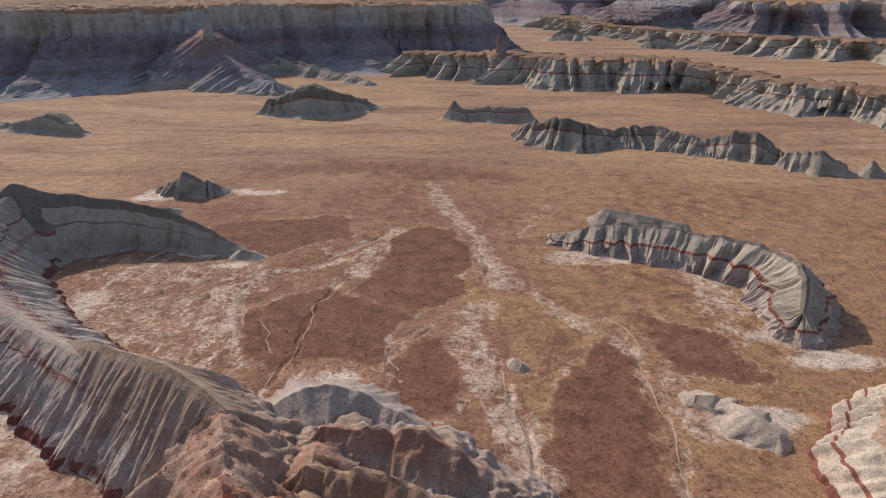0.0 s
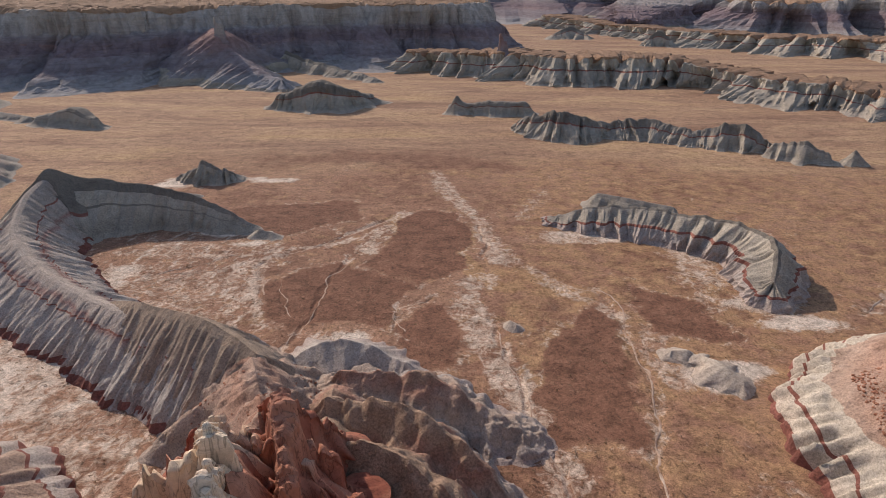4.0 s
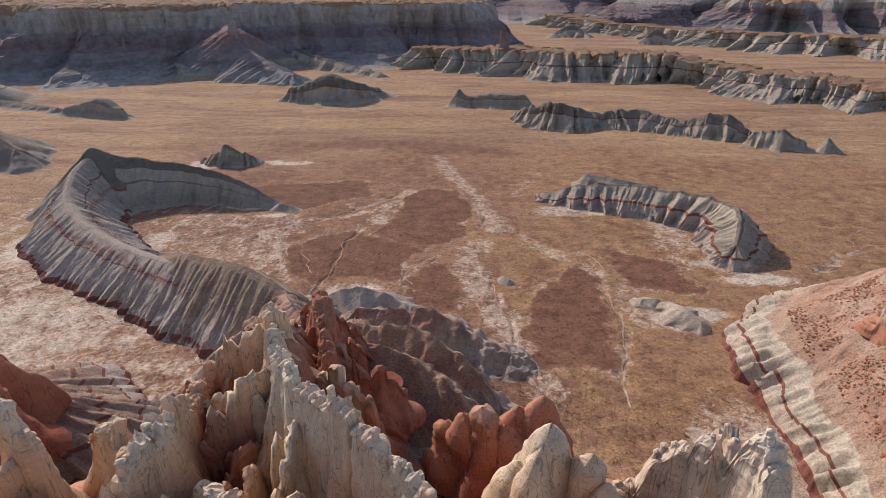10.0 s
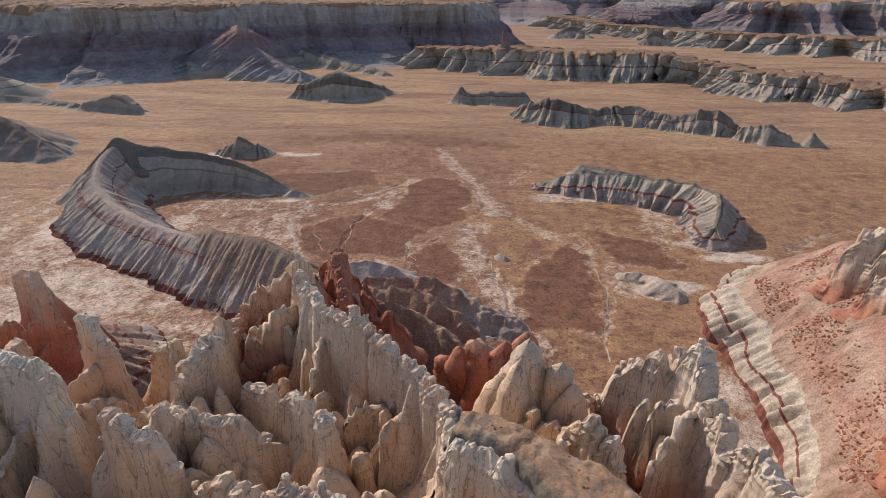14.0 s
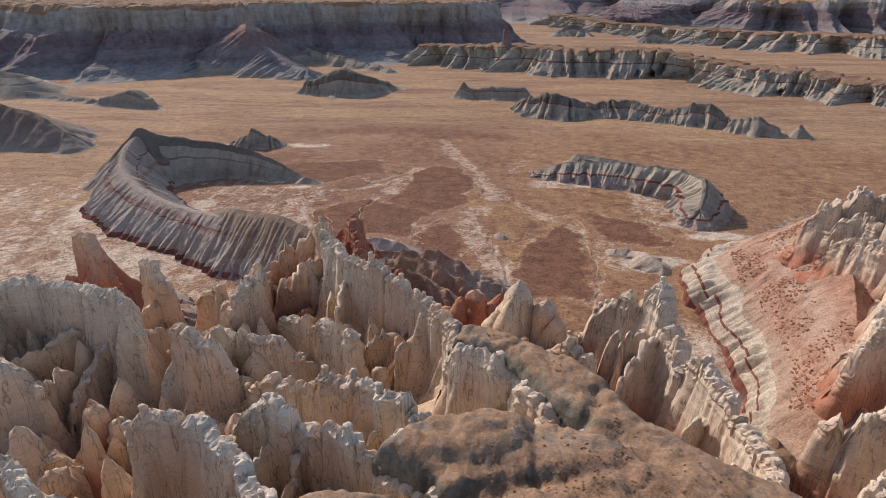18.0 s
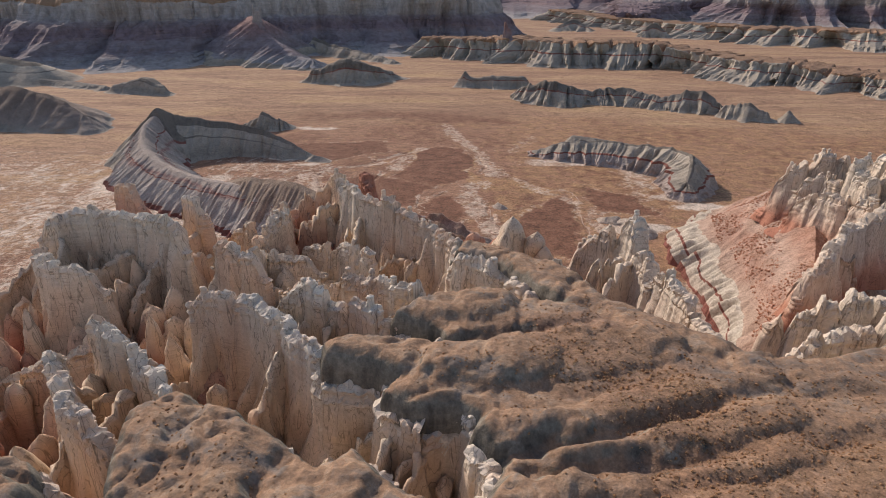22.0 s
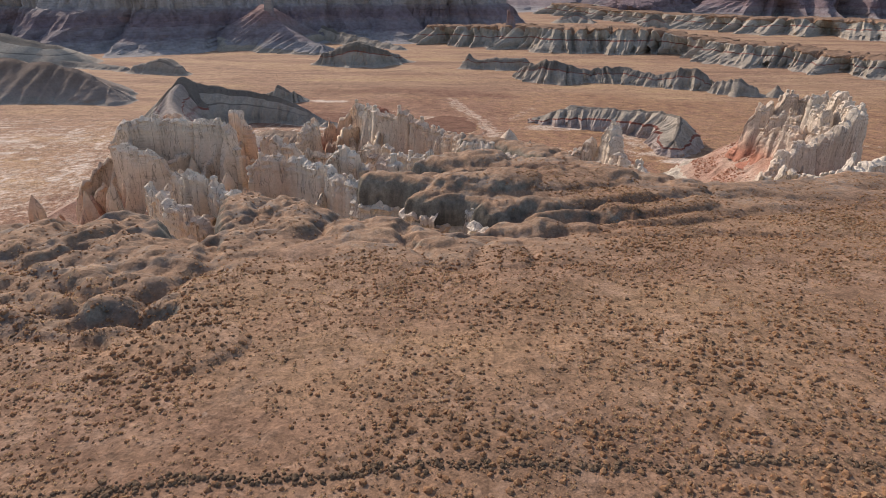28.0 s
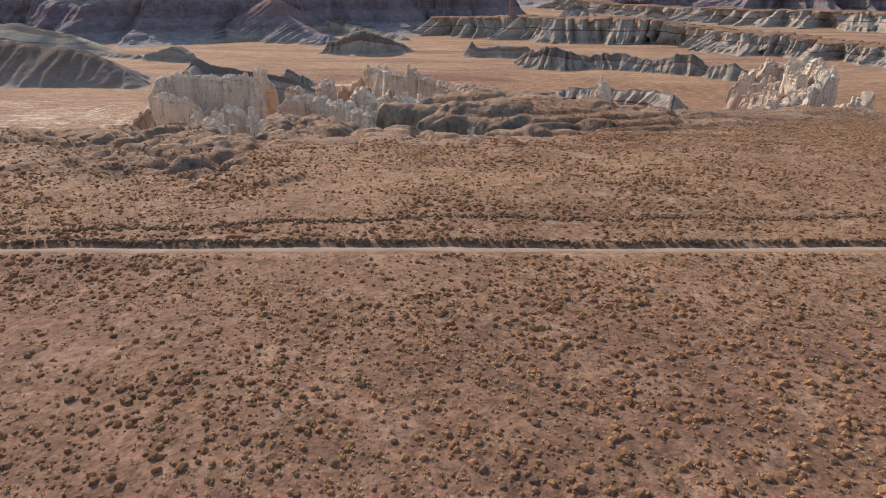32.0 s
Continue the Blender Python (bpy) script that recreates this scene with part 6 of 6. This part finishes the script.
def on_plateau(x, y):
    fan = 0.45 + 0.55 * smooth(40, -5, np.abs(x) - 0.86 * (y + 222) + 14 * fbm(x / 20, y / 20, 0, 2, 93))
    clear = np.abs(y - track_y(x)) > 1.5
    patch = 0.72 + 0.25 * smooth(-160, -175, y) + 0.55 * fbm(x / 14, y / 8, 0, 3, 90) + 0.75 * fbm(x / 4.5, y / 3.5, 0, 2, 89)
    return fan * clear * np.clip(patch, 0.12, 1) * smooth(-9, -24, rim_side(x, y) + 12 * fbm(x / 10, y / 10, 0, 3, 98)) * smooth(165, 120, np.abs(x) + 10 * fbm(x / 20, y / 20, 0, 2, 94)) * smooth(-236, -212, y)


px, py, rs = spread(200000, 1, -165, 165, -236, -40, on_plateau)
scatter("dry_grass", "dry straw grass tufts on the plateau", "grass", px, py, rs.uniform(0.09, 0.25, len(px)) * (1 + 0.35 * fbm(px / 9, py / 5, 0, 2, 95)), m_straw, 5, 0.75, 0.9, 2)
px, py, rs = spread(150000, 3, -165, 165, -236, -40, on_plateau)
scatter("rust_shrubs", "rust brown low desert shrubs on the plateau", "shrub", px, py, (0.09 + 0.28 * rs.uniform(0, 1, len(px)) ** 2.4) * (1 + 0.4 * fbm(px / 14, py / 8, 0, 3, 90)), m_rust, 0, 0, 0.85, 4)
px, py, rs = spread(15000, 5, -165, 165, -236, -40, on_plateau)
scatter("dark_shrubs", "dark sage desert shrubs on the plateau", "shrub", px, py, 0.09 + 0.25 * rs.uniform(0, 1, len(px)) ** 2.2, m_sage, 0, 0, 0.85, 6)
# sparse shrubs on the clay lobes of the rim
px, py, rs = spread(24000, 7, -100, 110, -116, -14, lambda x, y: 0.6 * smooth(-2, -6.0, rim_side(x, y)) * np.clip(0.5 + 1.5 * fbm(x / 12, y / 12, 0, 2, 97), 0, 1))
scatter("rim_shrubs", "sparse brown shrubs on the clay rim", "shrub", px, py, rs.uniform(0.10, 0.27, len(px)), m_rust, 0, 0, 0.8, 8)
# shrub row on the old bank and on the berm beside the track
rs = np.random.RandomState(9)
px = rs.uniform(-80, 150, 2600)
py = np.interp(px, [-80, -38, -24, -9, 7, 23, 45, 150], [-160.8, -159.2, -157.4, -155.3, -153.5, -153, -151.6, -146]) + 0.5 * vnoise(px / 9, 0 * px, 0, 92) + rs.normal(0, 0.32, 2600)
scatter("bank_shrubs", "dark brown shrub row along an old bank", "shrub", px, py, 0.10 + 0.22 * rs.uniform(0, 1, 2600) ** 2, m_sage, 0, 0, 0.9, 10)
px = rs.uniform(-150, 150, 2000)
py = track_y(px) + 1.35 + rs.normal(0, 0.2, 2000)
scatter("berm_shrubs", "dark shrubs on the berm beside the dirt track", "shrub", px, py, rs.uniform(0.14, 0.36, 2000), m_sage, 0, 0, 0.9, 11)
# valley floor
px, py, rs = spread(80000, 12, -300, 420, 60, 560, lambda x, y: np.clip(0.45 + 1.3 * fbm(x / 40, y / 40, 0, 3, 91), 0.05, 1) * smooth(60, 100, rim_side(x, y)))
scatter("valley_shrubs", "scattered dark shrubs on the valley floor", "shrub", px, py, 0.2 + 0.55 * rs.uniform(0, 1, len(px)) ** 3, m_sage, 4, 0.8, 0.6, 13)


# ---------------------------------------------------------------- fallen stones
def stone_mesh(seed):
    bm = bmesh.new()
    bmesh.ops.create_icosphere(bm, subdivisions=1, radius=1.0)
    r = random.Random(seed)
    for v in bm.verts:
        v.co *= r.uniform(0.6, 1.15)
        v.co.z *= 0.75
    out = np.array([v.co[:] for v in bm.verts]), np.array([[v.index for v in f.verts] for f in bm.faces])
    bm.free()
    return out


def stones(name, label, x, y, z, size, mat, seed):
    kinds = [stone_mesh(seed + i) for i in range(6)]
    rs = np.random.RandomState(seed)
    vs, fs, n = [], [], 0
    for i in range(len(x)):
        v, f = kinds[rs.randint(6)]
        a = rs.uniform(0, 6.28)
        q = v * size[i] * rs.uniform(0.7, 1.2, 3)
        vs.append(np.stack([q[:, 0] * math.cos(a) - q[:, 1] * math.sin(a) + x[i], q[:, 0] * math.sin(a) + q[:, 1] * math.cos(a) + y[i], q[:, 2] + z[i]], 1))
        fs.append(f + n)
        n += len(v)
    return tagged(new(name, mesh_from(name, np.vstack(vs), np.vstack(fs), mat, False)), label, "stones", kind="stuff")


from mathutils.bvhtree import BVHTree


def rubble(thing_name, name, label, n, box, size, mat, seed, low=-100):
    """Stones that lie on a landform within box (x0, x1, y0, y1)."""
    verts, faces = SKINS[thing_name]
    tree = BVHTree.FromPolygons([tuple(v) for v in verts.tolist()], faces.tolist())
    rs = np.random.RandomState(seed)
    pts = []
    for _ in range(n):
        x, y = rs.uniform(box[0], box[1]), rs.uniform(box[2], box[3])
        if vnoise(np.array([x / 9]), np.array([y / 9]), 0, seed)[0] < rs.uniform(-0.5, 0.25):
            continue
        hit = tree.ray_cast(Vector((x, y, 100)), Vector((0, 0, -1)))
        if hit[0] is not None and hit[0].z > low and hit[0].z > height_at(np.array([x]), np.array([y]))[0]:
            pts.append(hit[0][:])
    p = np.array(pts)
    stones(name, label, p[:, 0], p[:, 1], p[:, 2], size * rs.uniform(0.3, 1.0, len(p)) ** 1.6, mat, seed)


m_redstone = rock("red_fallen_stone", -71, -20, [(0.0, (0.36, 0.15, 0.09)), (0.5, (0.42, 0.20, 0.13)), (1.0, (0.45, 0.26, 0.18))], 6)
rubble(right_talus.name, "red_rubble", "red fallen stones on the talus slope", 12000, (100, 160, 0, 125), 0.75, m_redstone, 600, -54)
rubble(red_mound.name, "red_rubble", "red fallen stones below the red fins", 1600, (-85, -30, 66, 140), 0.6, m_redstone, 610)
